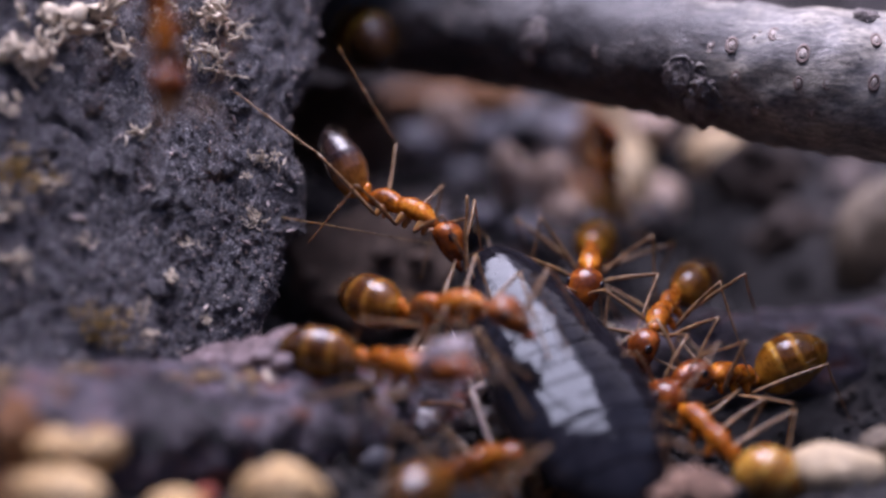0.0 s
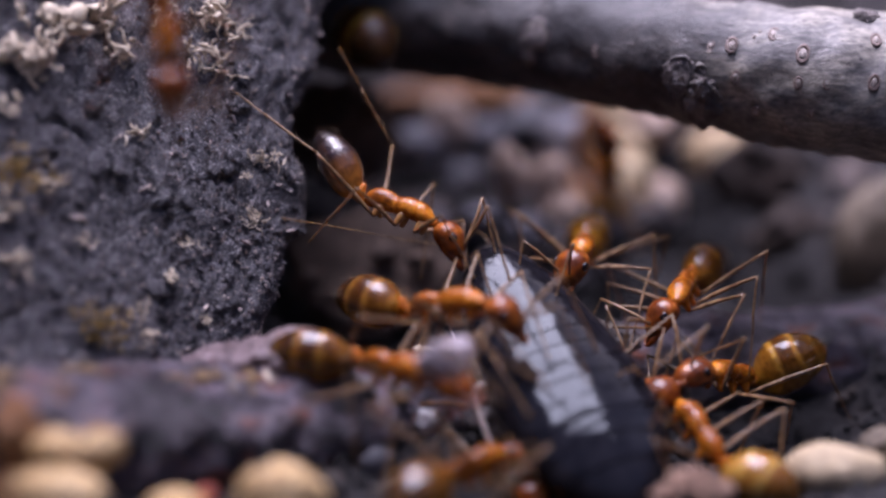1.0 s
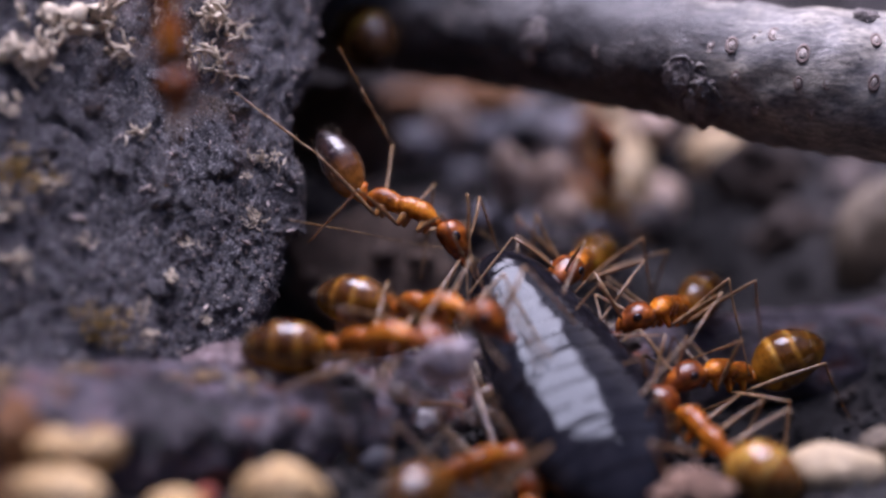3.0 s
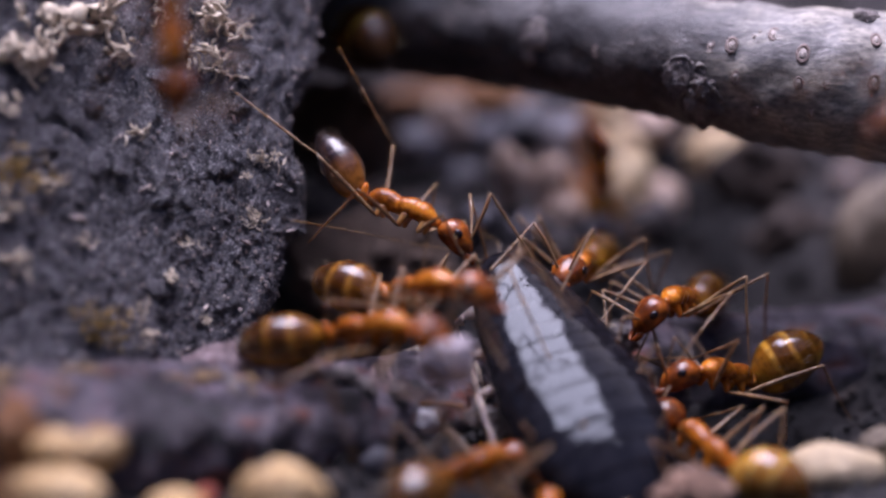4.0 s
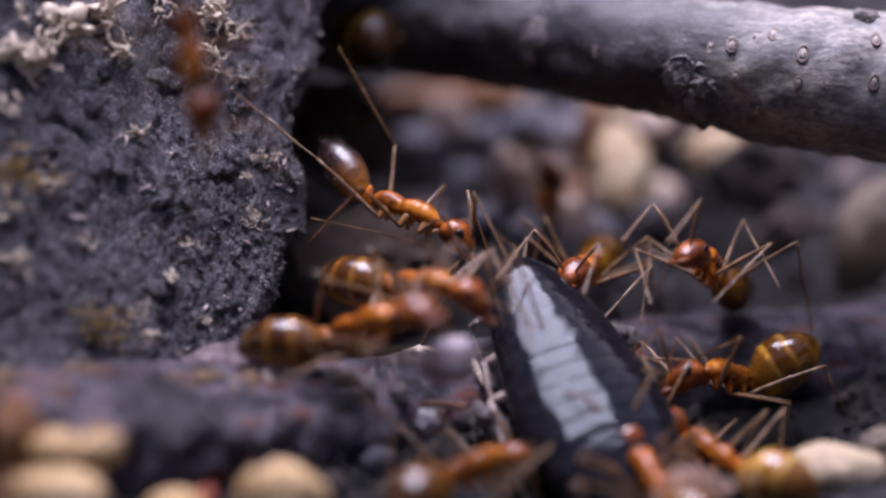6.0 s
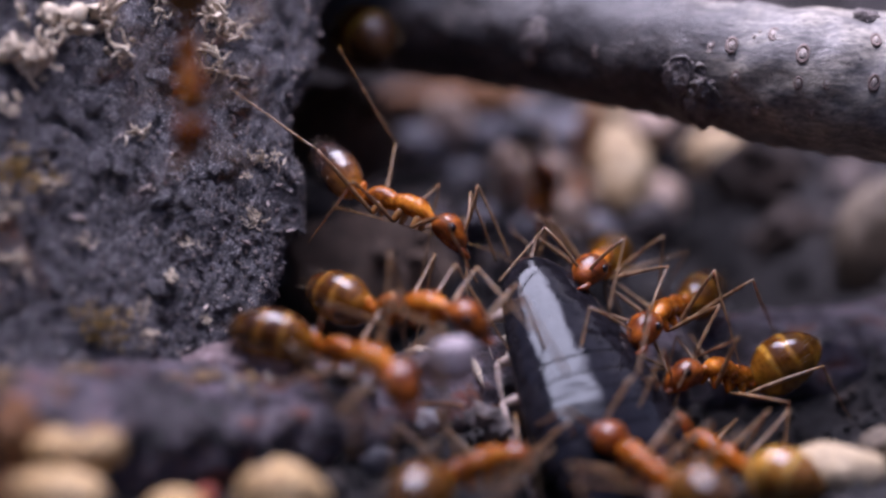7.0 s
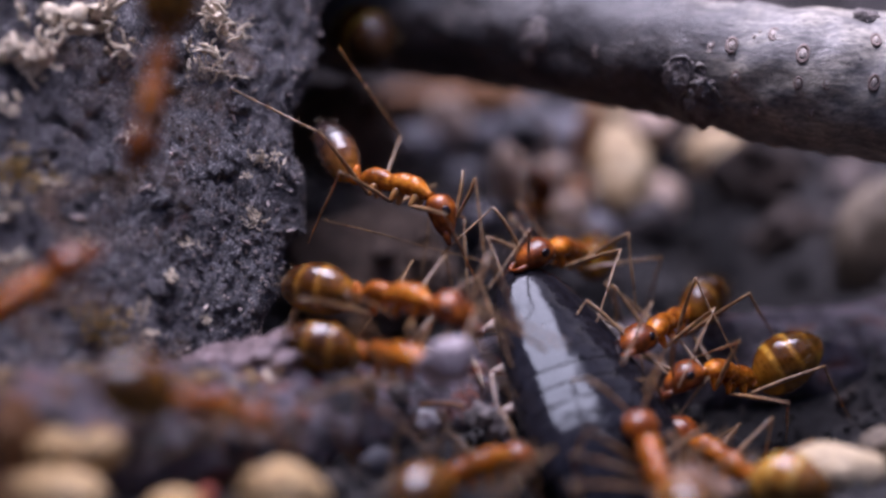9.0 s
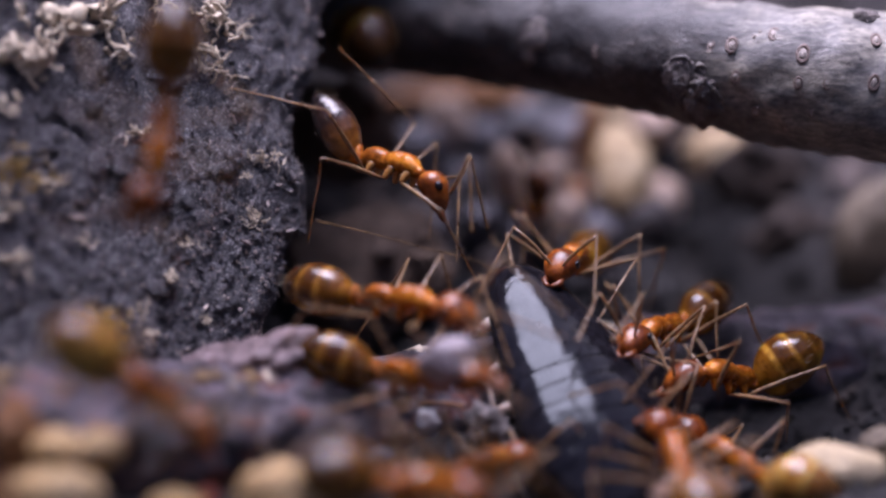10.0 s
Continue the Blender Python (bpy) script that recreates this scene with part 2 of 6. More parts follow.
ROACHLEG = chitin("pale_spiny_shell", [(0.3, (0.26, 0.2, 0.175)), (0.7, (0.56, 0.47, 0.42))], 0.35, 0.2)


# ---- mesh helpers: all sizes in millimetres ----
def part(name, bm, material, parent=None, label="", at=None):
    """Links a bmesh, drawn in millimetres, as one mesh object."""
    for v in bm.verts:
        v.co *= MM
    for f in bm.faces:
        f.smooth = True
    me = bpy.data.meshes.new(name)
    bm.to_mesh(me)
    bm.free()
    me.materials.append(material)
    ob = new(name, me)
    if parent:
        ob.parent = parent
    if at:
        ob.location = Vector(at) * MM
    if label:
        tagged(ob, label)
    return ob


def rings(bm, loops):
    """Skins a row of vertex loops and caps both ends."""
    vs = [[bm.verts.new(c) for c in loop] for loop in loops]
    k = len(vs[0])
    for a, b in zip(vs, vs[1:]):
        for i in range(k):
            bm.faces.new((a[i], a[(i + 1) % k], b[(i + 1) % k], b[i]))
    for loop, flip in ((vs[0], True), (vs[-1], False)):
        c = bm.verts.new(sum((v.co for v in loop), Vector()) / k)
        for i in range(k):
            t = (loop[i], loop[(i + 1) % k], c)
            bm.faces.new(t[::-1] if flip else t)
    return vs


def body_form(bm, stations, seg=20):
    """A body along x from stations (x, z, half width, half height)."""
    rings(bm, [[Vector((x, ry * math.sin(a), z + rz * math.cos(a))) for a in (-i * TAU / seg for i in range(seg))] for x, z, ry, rz in stations])


def smooth_line(pts, sub):
    pts = [Vector(p) for p in pts]
    out = []
    for i in range(len(pts) - 1):
        p0, p1, p2, p3 = pts[max(i - 1, 0)], pts[i], pts[i + 1], pts[min(i + 2, len(pts) - 1)]
        for k in range(sub):
            t = k / sub
            out.append(0.5 * (2 * p1 + (p2 - p0) * t + (2 * p0 - 5 * p1 + 4 * p2 - p3) * t * t + (3 * p1 - p0 - 3 * p2 + p3) * t ** 3))
    return out + [pts[-1]]


def tube(bm, pts, radii, seg=8, rough=0.0, wave=1.0, seed=0):
    """A round limb along a line; radii go evenly along it. rough adds uneven relief."""
    pts = [Vector(p) for p in pts]
    n = len(pts)
    side = None
    loops = []
    for i, p in enumerate(pts):
        d = (pts[min(i + 1, n - 1)] - pts[max(i - 1, 0)]).normalized()
        if side is None:
            side = d.orthogonal().normalized()
        side = (side - d * side.dot(d)).normalized()
        up = d.cross(side)
        f = i / (n - 1) * (len(radii) - 1)
        k = min(int(f), len(radii) - 2)
        r = radii[k] + (radii[k + 1] - radii[k]) * (f - k)
        loop = []
        for j in range(seg):
            a = j * TAU / seg
            o = side * math.cos(a) + up * math.sin(a)
            q = p + o * r
            if rough:
                q += o * rough * noise.fractal((q + Vector((seed * 7.3, 0, 0))) * wave, 1.0, 2.0, 4)
            loop.append(q)
        loops.append(loop)
    rings(bm, loops)


def lump(bm, size, seed, detail=3, uneven=0.25, turn=None, at=(0, 0, 0), pinch=0.0, crust=0.0):
    """A stone-like lump of half-axes size."""
    made = bmesh.ops.create_icosphere(bm, subdivisions=detail, radius=1)["verts"]
    off = Vector((seed * 3.1, seed * 1.7, seed * 5.3))
    r = turn.to_3x3() if turn else Matrix.Identity(3)
    for v in made:
        d = 1 + uneven * noise.fractal(v.co * 0.9 + off, 1.0, 2.0, 3) + 0.04 * noise.noise(v.co * 5 + off)
        d -= pinch * math.exp(-(v.co.x / 0.35) ** 2)
        if crust:
            d += crust * noise.fractal(v.co * 3.2 + off, 0.7, 2.0, 5)
        c = Vector((v.co.x * size[0], v.co.y * size[1], v.co.z * size[2])) * d
        v.co = r @ c + Vector(at)


# ---- ground ----
def ground_height(x, y):
    z = 0.55 * noise.fractal(Vector((x * 0.16, y * 0.16, 1.7)), 0.9, 2.0, 6)
    z += 0.2 * noise.fractal(Vector((x * 0.9, y * 0.9, 7.7)), 0.8, 2.0, 4)
    z -= 4.2 * math.exp(-((x - 5.0) / 4.5) ** 2 - ((y + 10.5) / 5.0) ** 2)
    z -= 4.0 * math.exp(-((x - 12.5) / 3.0) ** 2 - ((y - 14.0) / 4.5) ** 2)
    z -= 1.5 * math.exp(-((x + 3.2) / 2.5) ** 2 - ((y - 5.0) / 3.5) ** 2)
    z -= 2.4 * math.exp(-((x - 11.0) / 5.0) ** 2 - ((y + 0.5) / 4.0) ** 2)
    rise = max(0.0, y - 10.0)
    # unseen rise all round, added to cut low light from the sky
    shade_bank = 0.95 * max(0.0, math.hypot(x, y) - 140.0)
    return z + 11.0 * (1 - math.exp(-rise * 0.03)) + shade_bank


def make_ground():
    near = [i * 0.45 for i in range(-70, 71)]
    far, step = [], 1.0
    while not far or far[-1] < 900:
        far.append((far[-1] if far else near[-1]) + step)
        step *= 1.35
    axis = [-v for v in far[::-1]] + near + far
    n = len(axis)
    verts = [(x * MM, (y + 6) * MM, ground_height(x, y + 6) * MM) for y in axis for x in axis]
    faces = [(j * n + i, j * n + i + 1, j * n + n + i + 1, j * n + n + i) for j in range(n - 1) for i in range(n - 1)]
    me = bpy.data.meshes.new("ground")
    me.from_pydata(verts, [], faces)
    me.polygons.foreach_set("use_smooth", [True] * len(faces))
    me.materials.append(SOIL)
    tagged(new("ground", me), "dark damp uneven soil of a forest floor", "ground", kind="structure")


make_ground()


def scatter(name, count, seed, xs, ys, sizes, material, label, category):
    """Grains strewn on the ground, far too many to count."""
    rnd = random.Random(seed)
    forms = []
    for k in range(10):
        b = bmesh.new()
        lump(b, (1, 0.8, 0.7), 40 + k, 2 if k < 4 else 1, 0.9 if sizes[1] < 0.6 else 0.45)
        b.verts.ensure_lookup_table()
        forms.append(([v.co.copy() for v in b.verts], [[v.index for v in f.verts] for f in b.faces]))
        b.free()
    verts, faces = [], []
    for k in range(count):
        x, y = rnd.uniform(*xs), rnd.uniform(*ys)
        if sizes[1] > 0.6 and 8 < x < 15.5 and y < 19:
            continue
        r = sizes[0] + (sizes[1] - sizes[0]) * rnd.random() ** 3
        co, fs = forms[rnd.randrange(4) if r > 0.4 else rnd.randrange(4, 10)]
        m = Matrix.Translation((x, y, ground_height(x, y) + r * 0.3)) @ Euler((rnd.random() * 6, rnd.random() * 6, rnd.random() * 6)).to_matrix().to_4x4()
        s = len(verts)
        verts += [tuple((m @ (c * r)) * MM) for c in co]
        faces += [[s + i for i in f] for f in fs]
    me = bpy.data.meshes.new(name)
    me.from_pydata(verts, [], faces)
    me.materials.append(material)
    tagged(new(name, me), label, category, kind="stuff")


scatter("soil_crumbs", 3000, 11, (-24, 26), (-15, 34), (0.1, 0.6), CRUMB, "loose dark crumbs of soil and grit", "soil")
scatter("fine_grit", 4500, 13, (-8, 18), (-13, 9), (0.04, 0.26), CRUMB, "fine dark grit and soil grains", "soil")
scatter("gravel", 420, 12, (-10, 26), (9, 36), (0.5, 1.3), GRAVEL, "mixed grey and beige gravel on the soil slope", "gravel")


# ---- bark plate, log and twig ----
BARK_RISE = Vector((0, 0.5417, 0.8406))
BARK_TURN = radians(29)
BARK_ALONG = Vector((-math.cos(BARK_TURN), -BARK_RISE.z * math.sin(BARK_TURN), BARK_RISE.y * math.sin(BARK_TURN)))
BARK_OUT = BARK_RISE.cross(BARK_ALONG).normalized()
BARK_BASE = Vector((-4.91, 0.85, 4.69))


def bark_relief(u, z):
    """Height of the bark's face over its plane."""
    q = Vector((u, z, 0))
    d = 0.22 * noise.fractal(q * 0.35, 1.0, 2.0, 4) + 0.11 * noise.fractal(q * 2.8 + Vector((5, 2, 1)), 0.4, 2.1, 6)
    crack = abs(noise.noise(Vector((u * 0.5 + 0.3 * noise.noise(q * 1.1), z * 0.22, 4.2))))
    return d - 0.4 * max(0.0, 1 - crack / 0.05) * (0.4 + 0.6 * noise.noise(q * 0.4 + Vector((9, 0, 0))))


def on_bark(at, lift=0.18):
    """The place on the bark's face straight under at."""
    p = Vector(at) - BARK_BASE
    u, v = p.dot(BARK_ALONG), p.dot(BARK_RISE)
    return BARK_BASE + BARK_ALONG * u + BARK_RISE * v + BARK_OUT * (bark_relief(u, v * 0.91 + 5) + lift)


def make_bark():
    """A thick plate of charred bark that stands on edge; u runs from its broken edge to the far side, z upwards."""
    bm = bmesh.new()
    # above z 14 the rim is unseen; its flare is added to shade twig and hollow
    edge = [(-3, -4.2), (-0.5, -3.0), (1.2, -2.2), (2.0, -1.4), (2.8, -1.0), (3.9, -0.55), (5.4, -0.25), (5.65, 0.45), (7.0, 0.5), (7.6, 0.3), (8.2, -0.15), (9.4, -0.05), (10.2, 0.25), (11.2, 0.75), (12.9, 1.0), (14.2, 1.6), (17.5, 5.2), (22, 6.5), (44, 6.5)]

    def rim(z):
        for (z0, u0), (z1, u1) in zip(edge, edge[1:]):
            if z0 <= z <= z1:
                return u0 + (u1 - u0) * (z - z0) / (z1 - z0) + 0.16 * noise.fractal(Vector((z * 1.6, 3, 8)), 1.0, 2.0, 4)
        return edge[-1][1]

    rows, cols = 240, 210
    rise, along, out, base = BARK_RISE, BARK_ALONG, BARK_OUT, BARK_BASE
    front, back = [], []
    for j in range(rows + 1):
        z = -2.2 + 44.0 * (j / rows) ** 1.5
        r = rim(z)
        fr, bk = [], []
        for i in range(cols + 1):
            s = (i / cols) ** 1.45
            u = -r + s * (30 + r)
            q = Vector((u, z, 0))
            d = bark_relief(u, z)
            near = max(0.0, 1 - s * 30 / 0.9)
            # forward bend of the unseen flare, added to cast shade
            shade_curl = min(1.0, max(0.0, (z - 14.0) / 4.0))
            d += 0.4 * max(0.0, -u) * shade_curl
            d -= 0.55 * near ** 2
            fr.append(bm.verts.new(base + along * u + out * d + rise * ((z - 5) / 0.91)))
            # deep back, out of view, added to block light behind the plate
            bk.append(bm.verts.new(base + along * (u + 0.12 * math.sin(z * 3)) + out * (d * (u < -1) - 4.6 - 9.4 * max(min(1.0, max(0.0, (u + 2.0) / 3.0)), shade_curl * min(1.0, max(0.0, (u + 9.0) / 2.5))) + 0.3 * noise.noise(q * 0.8)) + rise * ((z - 5) / 0.91)))
        front.append(fr)
        back.append(bk)
    for j in range(rows):
        for i in range(cols):
            bm.faces.new((front[j][i], front[j + 1][i], front[j + 1][i + 1], front[j][i + 1]))
            bm.faces.new((back[j][i + 1], back[j + 1][i + 1], back[j + 1][i], back[j][i]))
        for i, flip in ((0, False), (cols, True)):
            f = (front[j][i], back[j][i], back[j + 1][i], front[j + 1][i])
            bm.faces.new(f[::-1] if flip else f)
    for j, flip in ((0, True), (rows, False)):
        for i in range(cols):
            f = (front[j][i], back[j][i], back[j][i + 1], front[j][i + 1])
            bm.faces.new(f[::-1] if flip else f)
    rnd = random.Random(3)
    spots = []
    for k in range(17000):
        j = rnd.randrange(4, 150)
        i = int(150 * rnd.random() ** 1.2)
        spots.append(front[j][i].co.lerp(front[j + 1][i + 1].co, rnd.random()))
    plate = tagged(part("bark_plate", bm, BARK), "thick dark grey charred bark plate standing on edge", "bark")
    ball = bmesh.new()
    bmesh.ops.create_icosphere(ball, subdivisions=1, radius=1)
    ball.verts.ensure_lookup_table()
    co = [v.co.copy() for v in ball.verts]
    fs = [[v.index for v in f.verts] for f in ball.faces]
    ball.free()
    verts, faces = [], []
    for k, c in enumerate(spots):
        r = 0.018 + 0.06 * rnd.random() ** 2.5
        long = 1 + 2.5 * (rnd.random() > 0.75)
        turn = Euler((rnd.random() * 6, rnd.random() * 6, rnd.random() * 6)).to_matrix()
        b = len(verts)
        verts += [tuple((c + turn @ Vector((q.x * r * long * rnd.uniform(0.6, 1.3), q.y * r, q.z * r * rnd.uniform(0.5, 1.3)))) * MM) for q in co]
        faces += [[b + q for q in f] for f in fs]
    me = bpy.data.meshes.new("grit")
    me.from_pydata(verts, [], faces)
    me.materials.append(GRIT)
    grit = new("grit", me)
    grit.parent = plate
    tagged(grit, "fine grey and pale grit in the bark", kind="stuff")
    for k in range(34):
        u, v = rnd.uniform(2.2, 10.0), rnd.uniform(-2.5, 8.5)
        flat = Matrix((along, out, rise)).transposed().to_4x4()
        flake = bmesh.new()
        w = rnd.uniform(0.18, 0.5)
        lump(flake, (w, rnd.uniform(0.05, 0.11), w * rnd.uniform(0.5, 1.3)), 200 + k, 3, 0.9, flat @ pose(0, 0, 0, rnd.uniform(-14, 14), rnd.uniform(0, 180), rnd.uniform(-14, 14)), crust=0.35)
        ob = part("flake", flake, BARK, plate)
        ob.location = (base + along * u + rise * v + out * (bark_relief(u, v * 0.91 + 5) + 0.05)) * MM
    return plate


make_bark()


def make_log():
    """The half-sunk branch on which the insects stand."""
    bm = bmesh.new()
    line = smooth_line([(-30, -13.5, 1.6), (-20, -10.2, 1.7), (-12.77, -8.23, 1.67), (-7.89, -6.00, 0.78), (-4.16, -4.37, 0.29), (0.31, -1.24, -0.16), (7.38, 2.81, -0.72), (14.75, 4.80, -1.11), (24, 9.6, -0.9), (34, 12, -2.0)], 24)
    tube(bm, line, [1.9, 2.05, 2.2, 2.25, 2.15, 1.95, 1.95, 2.0, 2.0, 1.9], 56, 0.36, 0.7, 3)
    log = tagged(part("log", bm, LOG), "damp purple-brown fallen branch lying in the soil", "branch")
    bm = bmesh.new()
    lump(bm, (2.0, 0.9, 0.85), 77, 5, 0.5, pose(0, 0, 0, 0, -14, 0), (-6.04, -4.49, 2.61), crust=0.14)
    part("swelling", bm, ROSY_WOOD, log, "rosy brown swelling of the bark")
    rnd = random.Random(5)
    for k in range(60):
        b = bmesh.new()
        i = rnd.randrange(78, 150)
        p = line[i]
        d = (line[i + 1] - line[i - 1]).normalized()
        ang = rnd.uniform(-0.5, 2.6)
        o = (Vector((0, -1, 0)) * math.sin(ang) + Vector((0, 0, 1)) * math.cos(ang)).normalized()
        c = p + o * 1.95
        e = d * rnd.uniform(-0.3, 0.3) + (o.cross(d)) * rnd.uniform(0.4, 1.1)
        tube(b, smooth_line([c - e, c + o * rnd.uniform(0.05, 0.25), c + e + o * rnd.uniform(-0.1, 0.2)], 3), [0.03, rnd.uniform(0.08, 0.18), 0.07, 0.02], 6, 0.06, 3, k)
        part("bark_shred", b, KNOT if k % 3 else FIBRE, log)
    crust = bmesh.new()
    for k in range(560):
        i = rnd.randrange(34, 84)
        p, d = line[i].lerp(line[i + 1], rnd.random()), (line[i + 1] - line[i - 1]).normalized()
        ang = rnd.gauss(-0.1, 0.4)
        if noise.noise(Vector((p.x * 0.9, ang * 2.5, 3))) < -0.1:
            continue
        o = (Vector((0, -1, 0)) * math.sin(ang) + Vector((0, 0, 1)) * math.cos(ang)).normalized()
        r = rnd.uniform(0.05, 0.15)
        lump(crust, (r * 1.6, r, r * 0.6), k, 1, 0.6, at=p + o * 2.22)
    tagged(part("lichen", crust, OCHRE_CRUST), "thin ochre lichen crust along the damp branch", "lichen")
    # pale wrinkles of dried bark across the branch
    for k in range(34):
        b = bmesh.new()
        i = rnd.randrange(97, 119)
        p, d = line[i], (line[i + 1] - line[i - 1]).normalized()
        a0, span = rnd.uniform(-0.2, 0.9), rnd.uniform(0.5, 1.1)
        pts = []
        for q in range(7):
            ang = a0 + span * q / 6
            o = (Vector((0, -1, 0)) * math.sin(ang) + Vector((0, 0, 1)) * math.cos(ang)).normalized()
            pts.append(p + o * (2.1 + 0.1 * noise.noise(Vector((k, q * 0.6, 2)))) + d * 0.12 * noise.noise(Vector((q * 0.5, k, 7))))
        w = rnd.uniform(0.05, 0.11)
        tube(b, pts, [w * 0.4, w, w * 1.2, w, w * 0.3], 6, 0.03, 4, k)
        part("bark_wrinkle", b, ROSY_WOOD if k % 3 else KNOT, log)
    return log


make_log()

TWIG_LINE = smooth_line([(-15, 16.5, 10.5), (-9, 12.6, 10.5), (-0.92, 10.93, 10.45), (2.80, 8.85, 10.45), (6.74, 6.40, 10.32), (10.00, 4.90, 10.05), (13.09, 4.21, 9.72), (16.40, 3.90, 9.36), (26, 0.8, 8.6), (36, 0.2, 3.6), (42, 0.0, -0.5)], 22)
TWIG_R = [2.3, 2.4, 2.5, 2.3, 2.2, 2.25, 2.45, 2.58, 2.7, 2.7, 2.7]


def on_twig(x, ang):
    """A point of the twig's skin at that x; ang turns from the top towards the viewer. Also its outward way and the twig's."""
    i = min(range(1, len(TWIG_LINE) - 1), key=lambda k: abs(TWIG_LINE[k].x - x))
    d = (TWIG_LINE[i + 1] - TWIG_LINE[i - 1]).normalized()
    front = Vector((0, -1, 0))
    front = (front - d * front.dot(d)).normalized()
    top = front.cross(d).normalized()
    top = top if top.z > 0 else -top
    o = top * math.cos(ang) + front * math.sin(ang)
    f = i / (len(TWIG_LINE) - 1) * (len(TWIG_R) - 1)
    k = min(int(f), len(TWIG_R) - 2)
    return TWIG_LINE[i] + o * (TWIG_R[k] + (TWIG_R[k + 1] - TWIG_R[k]) * (f - k)), o, d


def make_twig():
    bm = bmesh.new()
    tube(bm, TWIG_LINE, TWIG_R, 64, 0.2, 0.6, 9)
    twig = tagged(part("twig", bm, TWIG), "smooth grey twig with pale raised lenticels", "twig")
    for x, deg, r in ((10.35, 57, 0.27), (11.4, 41, 0.25), (12.4, 56, 0.3), (13.2, 76, 0.24), (10.6, 84, 0.22), (14.4, 36, 0.25), (14.4, 72, 0.26), (12.4, 80, 0.2), (9.75, 60, 0.16), (9.7, 66, 0.11), (11.2, 112, 0.2), (13.0, 104, 0.13), (12.2, 124, 0.16), (10.9, 46, 0.08), (11.0, 40, 0.06), (11.6, 62, 0.07), (13.4, 48, 0.08), (6.4, 84, 0.2), (16.2, 50, 0.22)):
        c, o, d = on_twig(x, radians(deg))
        s = o.cross(d)
        b = bmesh.new()
        loops = []
        for q in range(18):
            t = q * TAU / 18
            w = d * math.cos(t) * 0.72 + s * math.sin(t) * 1.1
            rr = r * (1 + 0.12 * noise.noise(Vector((t, x, deg))))
            loops.append([c + w * (0.85 * rr + 0.26 * r * math.cos(e)) + o * (0.16 * r * math.sin(e)) for e in (k * TAU / 8 for k in range(8))])
        vs = [[b.verts.new(p) for p in lp] for lp in loops]
        for q in range(18):
            for k in range(8):
                b.faces.new((vs[q][k], vs[(q + 1) % 18][k], vs[(q + 1) % 18][(k + 1) % 8], vs[q][(k + 1) % 8]))
        lent = part("lenticel", b, PIT, twig, "brown raised pore rim")
        b = bmesh.new()
        lump(b, (r * 0.5, r * 0.72, r * 0.2), x, 2, 0.3, Matrix((d, s, o)).transposed().to_4x4(), c + o * 0.01)
        part("pore", b, LENTICEL, lent)
    # a double bud scar, and small buds further along
    for x, deg, size in ((8.95, 92, (0.5, 0.72, 0.34)), (9.75, 114, (0.62, 0.95, 0.5)), (8.8, 70, (0.26, 0.26, 0.24)), (9.5, 84, (0.2, 0.24, 0.16)), (4.4, 78, (0.6, 0.5, 0.3)), (4.3, 98, (0.4, 0.4, 0.22)), (14.2, 4, (0.42, 0.34, 0.34))):
        c, o, d = on_twig(x, radians(deg))
        b = bmesh.new()
        lump(b, (size[0], size[1], size[2] * 0.6), x + deg, 5, 0.3, Matrix((d, o.cross(d), o)).transposed().to_4x4(), c, crust=0.3)
        knot = part("bud_scar", b, KNOT, twig, "dark crusty bud scar")
        b = bmesh.new()
        pts = [c + (d * math.cos(t) * size[0] * 1.05 + o.cross(d) * math.sin(t) * size[1] * 1.0) + o * 0.06 for t in (radians(q) for q in range(20, 200, 15))]
        tube(b, pts, [0.02, 0.05, 0.07, 0.05, 0.02], 7, 0.1, 4, x)
        part("rim", b, TWIG, knot)
    return twig


make_twig()


# ---- stones and bits ----
def pebble(at, size, seed, material, label, name="pebble", turn=0, uneven=0.22, pinch=0.0, group="", lean=0):
    bm = bmesh.new()
    lump(bm, size, seed, 4, uneven, pose(0, 0, 0, lean, 0, turn), pinch=pinch)
    ob = part(name, bm, material, at=at)
    return tagged(ob, label, "pebble" if name in ("pebble", "stone") else name.replace("_", " "), group)


def crumble(clod, size, seed):
    """Loose crumbs that stick on a clod."""
    rnd = random.Random(seed)
    for k in range(7):
        d = Vector((rnd.uniform(-1, 1), rnd.uniform(-1, -0.2), rnd.uniform(-0.5, 1))).normalized()
        r = rnd.uniform(0.22, 0.5)
        bm = bmesh.new()
        lump(bm, (r, r * 0.8, r * 0.7), seed + k, 2, 0.6, at=(d.x * size[0], d.y * size[1], d.z * size[2]))
        part("crumb", bm, clod.data.materials[0], clod)


NEAR = "pale pebbles at the front"
pebble((-10.82, -11.70, 2.97), (1.35, 0.8, 0.72), 1, PEBBLE, "pale tan two-lobed pebble beside the branch", turn=8, pinch=0.55, group=NEAR)
pebble((-11.30, -12.81, 1.97), (1.5, 0.9, 0.75), 2, PEBBLE, "pale cream pebble on the soil", turn=-15, group=NEAR)
pebble((-4.87, -11.98, 1.33), (1.4, 1.0, 1.35), 3, PEBBLE, "large pale cream pebble on the soil", turn=20, group=NEAR)
pebble((-8.00, -12.07, 1.07), (0.9, 0.7, 0.6), 4, PEBBLE, "tan pebble half sunk in soil", turn=40, group=NEAR)
pebble((12.43, -7.14, -0.00), (1.75, 1.0, 1.0), 5, FAWN_PEBBLE, "smooth pale tan pebble on the soil", turn=-8, uneven=0.15, group=NEAR)
